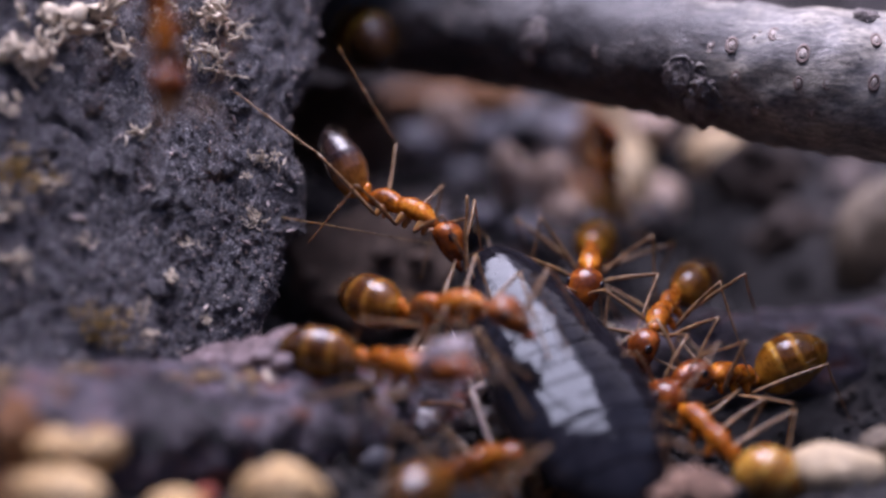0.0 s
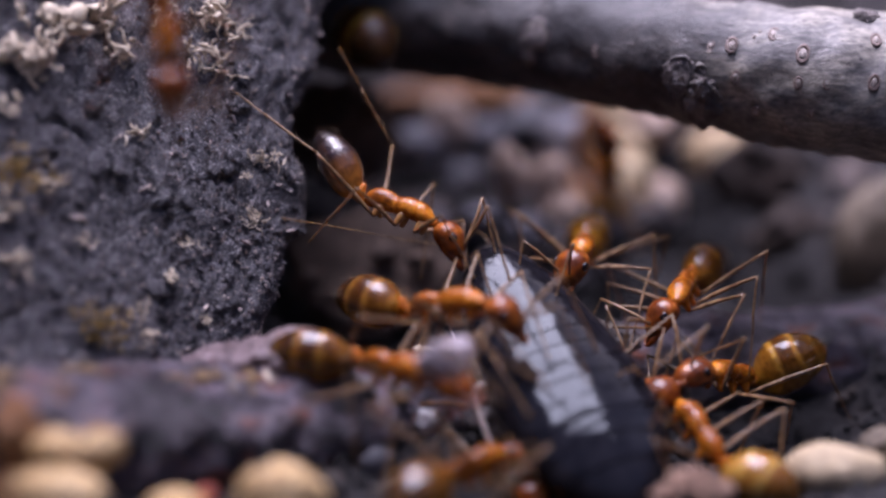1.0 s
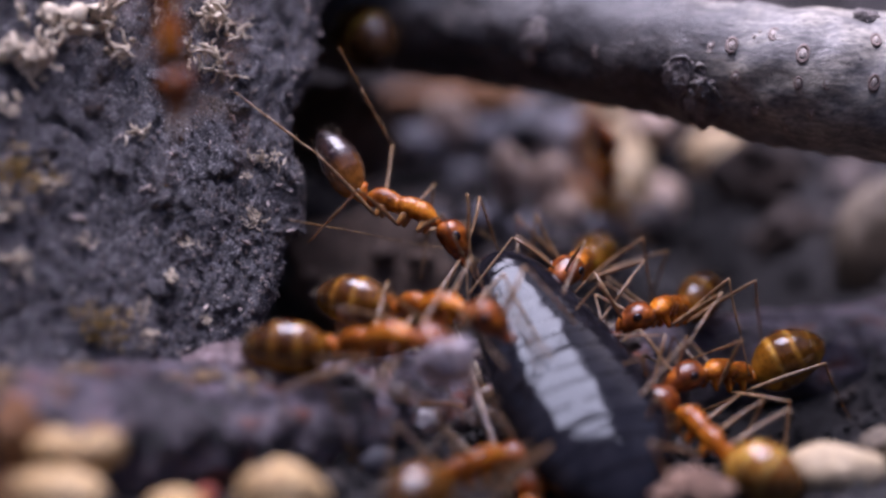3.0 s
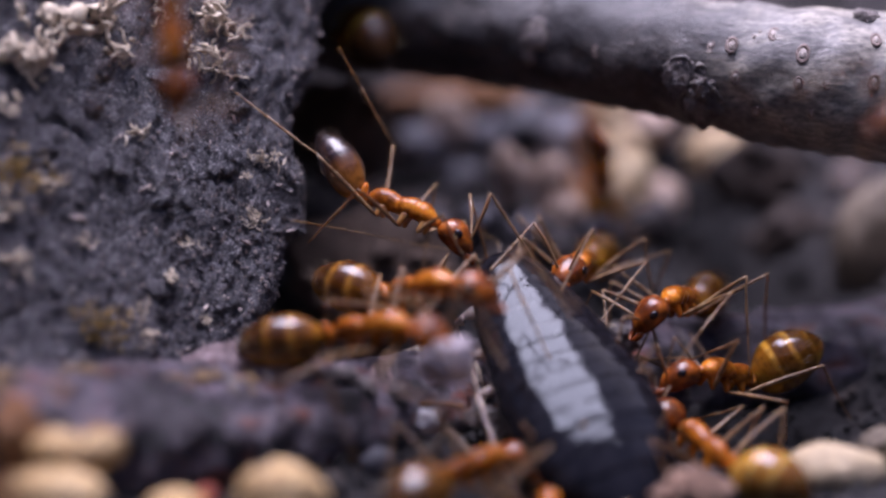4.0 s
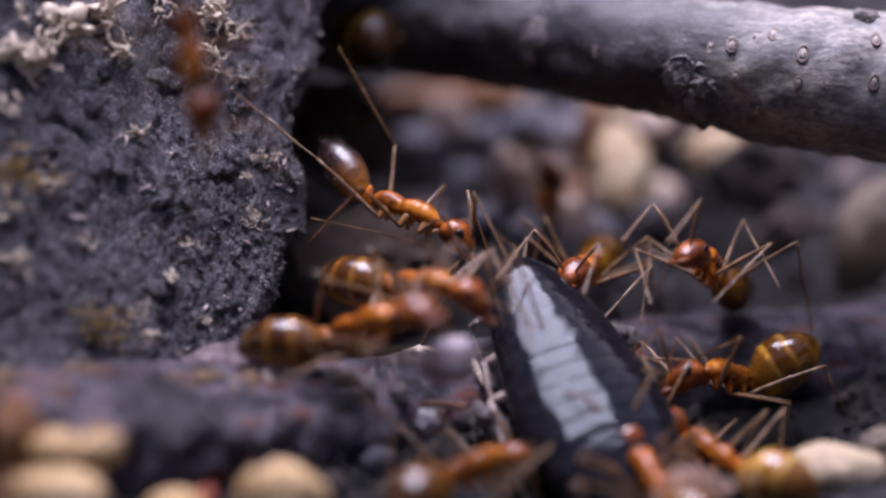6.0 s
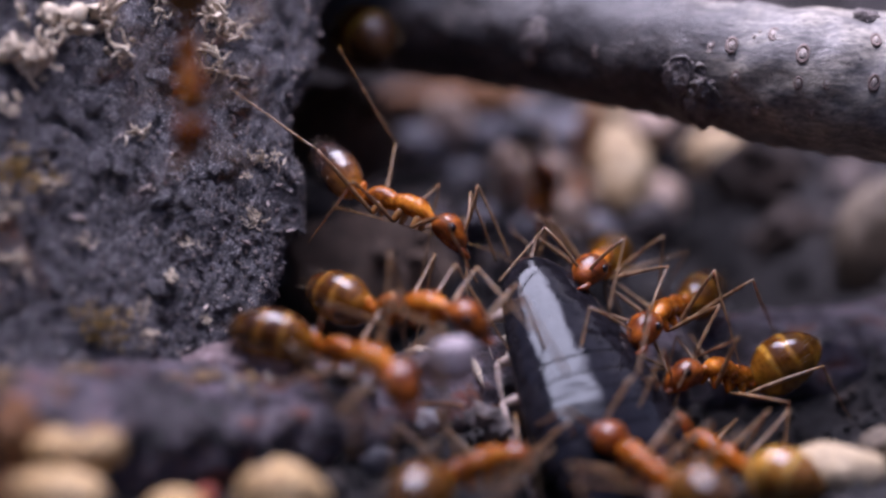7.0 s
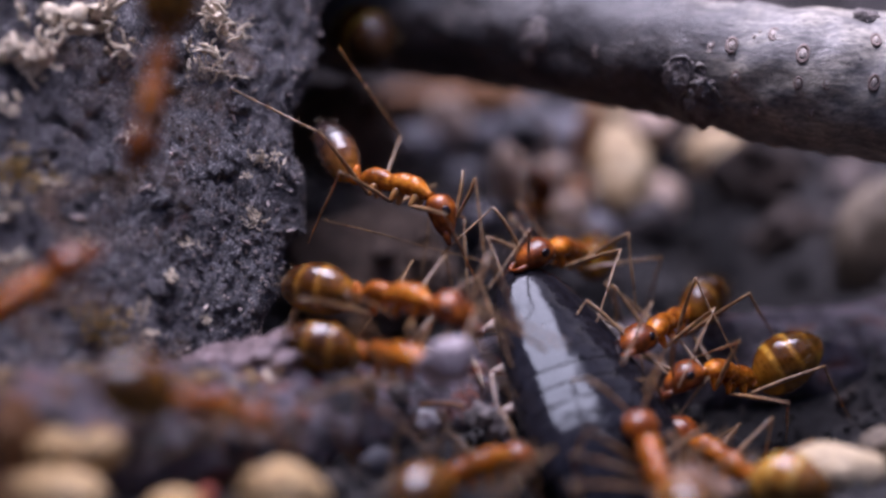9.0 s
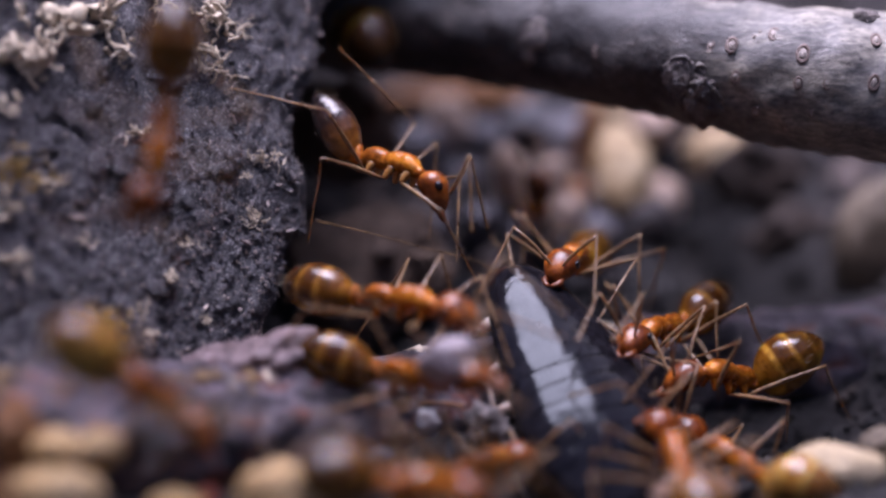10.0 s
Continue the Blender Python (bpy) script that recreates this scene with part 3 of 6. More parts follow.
pebble((14.17, -5.90, 0.48), (0.7, 0.6, 0.55), 6, DULL_STONE, "small dull olive-brown pebble on the soil", turn=30, group=NEAR)
pebble((-12.85, -11.29, 3.21), (0.75, 0.7, 1.3), 7, BROWN_CHIP, "orange-brown wood chip on the soil", "wood_chip", 10, 0.4)
pebble((-12.89, -11.87, 1.62), (0.8, 0.7, 0.9), 8, BROWN_CHIP, "rusty brown wood chip on the soil", "wood_chip", 60, 0.4)
pebble((-7.14, -11.02, 1.03), (0.28, 0.2, 0.35), 9, RED_CHIP, "small bright red chip on the soil", "red_chip", 10, 0.4)
bm = bmesh.new()
lump(bm, (1.25, 0.75, 1.0), 10, 5, 0.55, pose(0, 0, 0, 10, 25, 30), crust=0.4)
tagged(part("wood_chip", bm, PINK_CHIP, at=(7.75, -9.27, -0.15)), "pinkish brown crumb of rotten wood", "wood chip")
pebble((-0.51, -5.11, 0.90), (0.36, 0.3, 0.4), 11, QUARTZ, "tiny milky white crystal grain", "crystal_grain", 20, 0.5)
pebble((-2.06, -6.70, 0.05), (0.62, 0.4, 0.62), 12, GREY_GRAIN, "small round slate-grey grain", "grain", 0, 0.15)
pebble((0.19, -7.40, 3.96), (0.9, 0.66, 0.8), 13, PEARL, "milky grey rounded grain on the branch", "grain", 30, 0.38)
for at, size in (((1.22, -4.31, 0.77), (0.5, 0.4, 0.35)), ((1.77, -4.68, 0.33), (0.4, 0.3, 0.45)), ((-1.46, -4.45, 1.54), (0.35, 0.3, 0.4)), ((-2.64, -4.94, 1.95), (0.4, 0.3, 0.35)), ((-3.36, -4.97, 2.46), (0.5, 0.35, 0.3)), ((6.24, 0.35, 1.58), (0.5, 0.4, 0.4))):
    bm = bmesh.new()
    lump(bm, size, 30 * at[0], 4, 0.5, crust=0.5)
    tagged(part("bark_crumb", bm, KNOT, at=at), "dark crusty crumb of bark on the branch", "bark crumb")


def straw(line, radius, material, label):
    bm = bmesh.new()
    tube(bm, smooth_line(line, 5), [radius * 0.7, radius, radius * 0.9, radius * 0.4], 8, radius * 0.4, 2)
    tagged(part("straw", bm, material), label, "straw")


straw([(-1.07, -4.19, 1.08), (-0.17, -4.08, 1.11), (0.74, -3.93, 0.93)], 0.07, BROWN_CHIP, "short brown straw lying against the branch")
straw([(-2.28, -8.73, 0.02), (-0.96, -7.59, 0.52), (0.29, -6.25, 1.29)], 0.075, DULL_STONE, "thin tan stalk leaning on the branch")
BACK = "blurred pebbles behind"
for k, (at, size, material, turn) in enumerate((
        ((0.25, 18.17, 3.76), (1.1, 0.9, 1.3), ROSE_PEBBLE, 10), ((2.59, 12.71, 3.38), (0.72, 0.6, 1.15), ROSE_PEBBLE, -20), ((4.14, 12.95, 3.16), (0.78, 0.6, 1.0), ROSE_PEBBLE, 25),
        ((8.73, 14.70, 1.54), (1.0, 0.8, 1.05), ROSE_PEBBLE, 40), ((7.05, 14.42, 3.3), (1.2, 0.8, 1.8), CREAM_PEBBLE, 5), ((10.94, 15.87, 3.29), (1.4, 1.0, 0.95), CREAM_PEBBLE, 8),
        ((17.2, 11.5, 0.4), (2.3, 1.4, 3.1), DULL_STONE, 15), ((8.67, 18.23, 3.91), (1.2, 1.0, 1.0), ROSE_PEBBLE, 60),
        ((3.61, 18.71, 3.76), (1.5, 1.2, 0.9), SLATE_PEBBLE, 70), ((1.06, 16.92, 1.79), (1.1, 0.9, 0.8), GREY_PEBBLE, 33), ((5.76, 14.80, 1.79), (1.0, 0.9, 0.8), GREY_PEBBLE, 100),
        ((5.21, 18.07, 3.48), (1.2, 0.9, 0.8), GREY_PEBBLE, 20), ((6.02, 11.54, 1.63), (0.7, 0.6, 0.5), GREY_PEBBLE, 0), ((-0.53, 12.53, 1.40), (0.8, 0.7, 0.6), GREY_PEBBLE, 45),
        ((1.74, 17.51, 3.41), (0.9, 0.8, 0.8), GREY_PEBBLE, 15), ((-1.0, 17.3, 3.1), (1.3, 0.9, 1.1), GREY_PEBBLE, 35), ((7.36, 19.38, 4.16), (1.5, 1.1, 1.0), CREAM_PEBBLE, 15), ((1.45, 12.14, 1.82), (0.8, 0.7, 0.6), GREY_PEBBLE, 15), ((3.29, 11.54, 1.63), (0.9, 0.7, 0.6), GREY_PEBBLE, 50), ((4.54, 12.74, 1.98), (0.9, 0.8, 0.8), ROSE_PEBBLE, 15))):
    what = {CREAM_PEBBLE: "pale cream pebble", ROSE_PEBBLE: "rosy beige pebble", PEBBLE: "pale tan pebble", GREY_PEBBLE: "dark grey pebble", SLATE_PEBBLE: "dark slate-coloured pebble in the gravel", DULL_STONE: "large dull brown stone"}[material]
    pebble(at, size, 20 + k, material, what + " on the dark soil slope", turn=turn, group=BACK, lean=-42 if material is CREAM_PEBBLE else 0)
pebble((0.38, 20.97, 4.13), (3.2, 0.9, 0.55), 50, BROWN_CHIP, "orange-brown strip of bark on the soil", "bark_strip", 4, 0.3)
pebble((5.90, 15.85, 3.22), (0.7, 0.5, 2.0), 51, BROWN_CHIP, "upright brown splinter of bark", "bark_splinter", 4, 0.3)
pebble((4.92, 13.89, 2.22), (0.9, 0.7, 0.8), 52, BROWN_CHIP, "brown crumb of rotten bark on the soil", "bark_crumb", 30, 0.5)
# clod added at the right: its dark colour makes the gap there
crumble(pebble((12.43, 13.64, 3.01), (1.7, 0.9, 1.5), 54, CLOD, "dark brown clod added to make the dark gap at the right", "clod", 10, 0.5), (1.7, 0.9, 1.5), 54)
# added clod: its brown stands in for the shade behind the bark
crumble(pebble((-3.97, 12.81, 5.12), (2.1, 0.9, 2.2), 57, EARTH, "dark brown clod added for the shade in the hollow behind the bark", "clod", 20, 0.5), (2.1, 0.9, 2.2), 57)
# added clod that catches light, so the hollow is not black
crumble(pebble((-2.6, 6.6, 1.6), (2.8, 0.7, 2.3), 58, EARTH, "dark brown crumbly clod added to catch light behind the branch", "clod", -6, 0.45, lean=-24), (2.8, 0.7, 2.3), 58)
# second dark clod, added for the same gap
crumble(pebble((13.18, 12.02, 1.47), (1.5, 0.9, 1.0), 56, CLOD, "dark brown clod added to make the dark gap at the right", "clod", 60, 0.5), (1.5, 0.9, 1.0), 56)
pebble((1.90, 20.50, 4.32), (1.6, 0.7, 0.6), 55, BROWN_CHIP, "orange-brown strip of bark on the soil", "bark_strip", -8, 0.4)


def tuft(at, spread, count, seed, material=FIBRE, thick=0.035, label="pale dried fibre tuft stuck on the bark"):
    """A knot of curled dry threads."""
    rnd = random.Random(seed)
    bm = bmesh.new()
    for k in range(int(count * 2.2)):
        p = Vector((rnd.gauss(0, 0.5) * spread[0], rnd.gauss(0, 0.12), rnd.gauss(0, 0.5) * spread[1]))
        pts = [p]
        d = Vector((rnd.gauss(0, 1), rnd.gauss(0, 0.5), rnd.gauss(0, 0.8))).normalized()
        for s in range(5):
            d = (d + Vector((rnd.gauss(0, 0.6), rnd.gauss(0, 0.4) - 0.02, rnd.gauss(0, 0.6)))).normalized()
            pts.append(pts[-1] + d * rnd.uniform(0.06, 0.2) * (spread[0] + spread[1]))
        t = thick * rnd.uniform(0.25, 0.95)
        tube(bm, smooth_line(pts, 2), [t * 0.5, t, t * 1.1, t * 0.4], 5)
    for k in range(count // 3):
        r = spread[0] * rnd.uniform(0.1, 0.3) * (2.0 if thick > 0.085 else 1.0)
        lump(bm, (r, r * 0.3, r * 0.7), seed + k, 2, 1.1, pose(0, 0, 0, rnd.uniform(-40, 40), rnd.uniform(0, 180), 0), (rnd.gauss(0, 0.5) * spread[0], 0.05, rnd.gauss(0, 0.5) * spread[1]))
    return tagged(part("fibre_tuft", bm, material, at=on_bark(at)), label, "fibre tuft")


tuft((-6.05, 1.67, 7.55), (0.55, 0.2), 9, 1, thick=0.045)
tuft((-6.67, 1.07, 7.25), (0.16, 0.12), 6, 2)
tuft((-6.36, 0.46, 5.97), (0.4, 0.3), 16, 3, thick=0.02)
tuft((-8.54, -1.20, 5.65), (0.3, 0.15), 7, 4, thick=0.03)
tuft((-8.99, -2.06, 4.77), (0.16, 0.16), 14, 5, thick=0.06, label="small white crumb of fungus on the bark")
tuft((-7.85, -2.23, 3.33), (0.14, 0.12), 7, 6, thick=0.035)
for k, (at, spread, count, thick) in enumerate((
        ((-11.38, 1.43, 12.62), (0.6, 0.6), 12, 0.12), ((-12.75, 0.49, 12.58), (0.8, 0.5), 12, 0.1), ((-13.90, -0.68, 11.94), (0.6, 0.7), 12, 0.11), ((-10.73, 1.20, 11.61), (0.3, 0.7), 8, 0.09),
        ((-7.89, 3.50, 12.27), (0.6, 0.5), 12, 0.1), ((-7.68, 2.70, 10.80), (0.35, 0.8), 12, 0.07), ((-13.39, -0.50, 11.70), (0.7, 0.4), 9, 0.09), ((-8.41, 2.39, 11.08), (0.3, 0.6), 7, 0.08),
        ((-14.18, -1.77, 10.54), (0.4, 0.4), 8, 0.08), ((-12.66, -2.33, 8.11), (0.4, 0.2), 6, 0.07), ((-13.98, -3.45, 7.72), (0.3, 0.6), 7, 0.08), ((-13.76, -4.31, 6.17), (0.6, 0.25), 8, 0.08),
        ((-10.22, -0.06, 9.14), (0.5, 0.2), 7, 0.05), ((-11.59, -2.78, 6.32), (0.5, 0.25), 7, 0.05), ((-9.44, 2.68, 12.58), (0.4, 0.4), 8, 0.08), ((-6.87, 3.76, 11.61), (0.3, 0.3), 6, 0.05),
        ((-9.90, -3.15, 3.99), (0.4, 0.2), 6, 0.04), ((-9.69, -3.56, 3.16), (0.3, 0.3), 6, 0.05))):
    tuft(at, spread, count, 20 + k, thick=thick)


def lichen(at, spread, seed, label):
    """A thin scatter of lichen grains that has grown together."""
    rnd = random.Random(seed)
    bm = bmesh.new()
    for k in range(150):
        r = rnd.uniform(0.03, 0.09)
        lump(bm, (r, r, r), seed + k, 1, 0.5, at=(rnd.gauss(0, 0.45) * spread, rnd.gauss(0, 0.1) - 0.1, rnd.gauss(0, 0.4) * spread))
    tagged(part("lichen", bm, LICHEN, at=at), label, "lichen")


lichen((-10.99, -4.06, 3.72), 1.1, 60, "thin yellow-brown lichen growing on the bark")
lichen((-13.79, -2.84, 8.48), 1.2, 61, "thin olive-yellow lichen growing on the bark")


# ---- ants ----
HIPS = ((0.85, 0.3, -0.58), (0.08, 0.31, -0.6), (-0.78, 0.3, -0.56))
FEMUR, SHIN = (2.3, 2.5, 2.9), (3.2, 3.4, 3.9)
STANCE = ((3.0, 1.5, -2.3), (0.3, 2.4, -2.4), (-3.5, 2.1, -2.4))


def limb_mesh(name, length, radii, material, bristles=True, bend=0.0):
    bm = bmesh.new()
    pts = [(length * k / 8, 0, bend * math.sin(math.pi * k / 8)) for k in range(9)]
    tube(bm, pts, radii, 9)
    if bristles:
        rnd = random.Random(length * 10)
        for k in range(9):
            x = length * rnd.uniform(0.15, 0.98)
            a = rnd.random() * TAU
            c = Vector((x, 0, 0))
            tube(bm, [c, c + Vector((0.14, 0.11 * math.cos(a), 0.11 * math.sin(a)))], [0.012, 0.004], 3)
    return bm


def make_ant():
    """A slender worker ant 7 mm long, head towards +x, at the middle of its thorax."""
    ant = tagged(new("ant"), "orange worker ant with a banded amber abdomen", "ant", "ants round the dead cockroach")
    bm = bmesh.new()
    body_form(bm, [(-1.4, -0.08, 0.09, 0.1), (-1.32, -0.05, 0.2, 0.24), (-1.15, 0.0, 0.29, 0.35), (-0.9, 0.06, 0.33, 0.38), (-0.6, 0.08, 0.33, 0.36), (-0.4, 0.06, 0.315, 0.335), (-0.3, 0.045, 0.3, 0.31), (-0.24, 0.04, 0.292, 0.298), (-0.17, 0.06, 0.31, 0.315), (0.0, 0.1, 0.335, 0.34), (0.25, 0.13, 0.36, 0.36), (0.47, 0.12, 0.36, 0.36), (0.53, 0.1, 0.345, 0.34), (0.59, 0.12, 0.385, 0.365), (0.8, 0.1, 0.41, 0.37), (1.0, 0.03, 0.35, 0.31), (1.18, -0.04, 0.24, 0.22), (1.32, -0.06, 0.16, 0.15), (1.42, -0.06, 0.14, 0.13)], 28)
    part("thorax", bm, ORANGE, ant)
    bm = bmesh.new()
    body_form(bm, [(-1.3, -0.2, 0.08, 0.08), (-1.45, -0.16, 0.14, 0.13), (-1.55, 0.0, 0.2, 0.34), (-1.66, 0.02, 0.19, 0.36), (-1.75, -0.14, 0.13, 0.16), (-1.88, -0.2, 0.08, 0.08)], 14)
    part("petiole", bm, ORANGE, ant)
    for x, y, z in HIPS:
        for s in (1, -1):
            bm = bmesh.new()
            tube(bm, smooth_line([(x + 0.1, s * 0.12, -0.1), (x + 0.05, s * 0.22, -0.32), (x, s * y, z)], 3), [0.14, 0.16, 0.12, 0.08], 10)
            part("coxa", bm, ORANGE, ant)
    # abdomen: plates that lap over one another
    bm = bmesh.new()
    loops = [(0.0, 0.0, 0.06, 0.06)]
    for k in range(1, 34):
        s = k / 34
        r = (math.sin(math.pi * s ** 0.9)) ** 0.46
        lap = sum(0.02 for b in (0.33, 0.59, 0.8) if s > b)
        lap -= sum(0.012 * max(0, 1 - abs(s - b + 0.012) / 0.03) for b in (0.33, 0.59, 0.8))
        loops.append((-2.7 * s, 0.12 * math.sin(math.pi * s), r * (0.97 - lap), r * (1.02 - lap)))
    loops.append((-2.74, 0.0, 0.05, 0.05))
    body_form(bm, [(x, z, a, b) for x, z, a, b in loops[::-1]], 28)
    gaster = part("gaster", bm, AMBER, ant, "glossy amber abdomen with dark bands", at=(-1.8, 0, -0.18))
    bm = bmesh.new()
    rnd = random.Random(4)
    for k in range(46):
        s = rnd.uniform(0.25, 0.93)
        a = rnd.random() * TAU
        r = (math.sin(math.pi * s ** 0.9)) ** 0.46 * 0.88
        c = Vector((-2.7 * s, r * math.sin(a), 0.1 + r * math.cos(a)))
        o = Vector((-0.6 - s, math.sin(a), math.cos(a))).normalized()
        tube(bm, [c, c + o * 0.14, c + o * 0.26 + Vector((-0.05, 0, 0))], [0.009, 0.007, 0.003], 3)
    part("bristles", bm, LEGTAN, gaster)
    # head
    bm = bmesh.new()
    body_form(bm, [(0.0, 0.0, 0.1, 0.1), (0.06, 0.03, 0.3, 0.26), (0.2, 0.06, 0.5, 0.42), (0.45, 0.09, 0.6, 0.5), (0.75, 0.08, 0.6, 0.5), (1.0, 0.03, 0.53, 0.44), (1.22, -0.02, 0.43, 0.35), (1.38, -0.07, 0.32, 0.25), (1.48, -0.1, 0.18, 0.14)], 24)
    head = part("head", bm, HEADRED, ant, "red-brown glossy head", at=(1.4, 0, -0.05))
    for s in (1, -1):
        bm = bmesh.new()
        lump(bm, (0.17, 0.09, 0.15), 3, 3, 0.0, at=(0.66, s * 0.565, 0.2))
        part("eye", bm, EYE, head, "black oval eye")
        bm = bmesh.new()
        tube(bm, smooth_line([(1.3, s * 0.27, -0.14), (1.52, s * 0.28, -0.18), (1.7, s * 0.16, -0.2), (1.78, s * 0.02, -0.2)], 3), [0.11, 0.12, 0.09, 0.03], 8)
        part("mandible", bm, HEADRED, head)
        bm = bmesh.new()
        tube(bm, [(0, 0, 0), (0.1, 0, 0.01), (0.5, 0, 0.05), (1.2, 0, 0.06), (1.8, 0, 0)], [0.06, 0.05, 0.055, 0.065, 0.05], 8)
        scape = part("scape", bm, LEGTAN, head, at=(1.12, s * 0.2, 0.26))
        bm = bmesh.new()
        loops = []
        for k in range(12):
            x0 = 2.6 * k / 12
            r = 0.035 + 0.018 * k / 11
            loops += [(x0, 0.0, r * 0.7, r * 0.7), (x0 + 0.05, 0.0, r, r), (x0 + 0.18, 0.0, r, r)]
        loops.append((2.62, 0.0, 0.01, 0.01))
        body_form(bm, loops, 7)
        part("funiculus", bm, LEGTAN, head, at=(1.12, s * 0.2, 0.26))
    for k in range(3):
        for s in (1, -1):
            part("femur", limb_mesh("femur", FEMUR[k], [0.048, 0.07, 0.078, 0.07, 0.052, 0.045], LEGTAN, bend=0.05), LEGTAN, ant)
            shin = part("tibia", limb_mesh("tibia", SHIN[k] * 0.58, [0.04, 0.036, 0.042, 0.045, 0.04], LEGTAN, bend=-0.04), LEGTAN, ant)
            bm = bmesh.new()
            x0, ln = SHIN[k] * 0.58, SHIN[k] * 0.42
            loops = []
            for j, (f0, f1) in enumerate(((0, 0.5), (0.5, 0.68), (0.68, 0.8), (0.8, 0.88), (0.88, 1.0))):
                loops += [(x0 + ln * f0, 0.0, 0.02, 0.02), (x0 + ln * (f0 + 0.02), -0.01, 0.028, 0.028), (x0 + ln * (f1 - 0.02), -0.01, 0.031, 0.032)]
            loops.append((x0 + ln, 0.0, 0.015, 0.015))
            body_form(bm, loops, 7)
            part("tarsus", bm, LEGTAN, shin)
    return ant


def kids(ob, kind):
    return sorted((c for c in ob.children if c.name.split(".")[0] == kind), key=lambda c: c.name)


FIRST_ANT = make_ant()
ANTS = [FIRST_ANT] + [copy_thing(FIRST_ANT, Matrix.Identity(4)) for k in range(14)]


def recolour(ob, kind, material):
    """Gives a part of one ant a mesh and material of its own."""
    for c in kids(ob, kind):
        c.data = c.data.copy()
        c.data.materials[0] = material


recolour(ANTS[0], "gaster", DARKGASTER)
recolour(ANTS[0], "coxa", COXA)
recolour(ANTS[9], "gaster", BROWNGASTER)
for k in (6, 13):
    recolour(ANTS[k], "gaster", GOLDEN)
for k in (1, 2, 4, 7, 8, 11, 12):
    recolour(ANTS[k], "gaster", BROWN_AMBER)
tagged(ANTS[0], "orange ant with a dark brown abdomen pulling the cockroach")
for k, girth in ((0, 0.7), (1, 0.84), (2, 0.82), (3, 0.86), (4, 0.82)):
    kids(ANTS[k], "gaster")[0].scale = (1, girth, girth)
for k, label in enumerate((
        "orange ant standing on the branch across the cockroach", "orange ant with banded abdomen crawling on the damp branch",
        "orange ant behind the cockroach with its head against it", "restless orange ant beside the cockroach on the branch",
        "orange ant with raised amber abdomen biting the cockroach", "orange ant with golden abdomen low beside a pale pebble",
        "orange ant on dark soil beside the cockroach's tail", "orange ant climbing head down on the grey bark",
        "amber-brown ant in the shade behind the bark", "orange ant with long legs running past", "orange ant climbing over the cockroach's tail",
        "orange ant walking along the damp branch", "orange ant following along the damp branch", "brown ant creeping over a pale pebble")):
    tagged(ANTS[k + 1], label)


# ---- cockroach ----
def roach_half(s):
    """Half width at s millimetres behind the head."""
    pts = [(0, 0.34), (0.35, 0.7), (1.0, 1.1), (2.1, 1.45), (3.5, 1.75), (5.0, 2.0), (7.5, 2.33), (9.5, 2.3), (11.5, 1.85), (12.8, 1.2), (13.6, 0.4)]
    for (a, x), (b, y) in zip(pts, pts[1:]):
        if a <= s <= b:
            t = (s - a) / (b - a)
            return 1.1 * (x + (y - x) * t)
    return 0.45


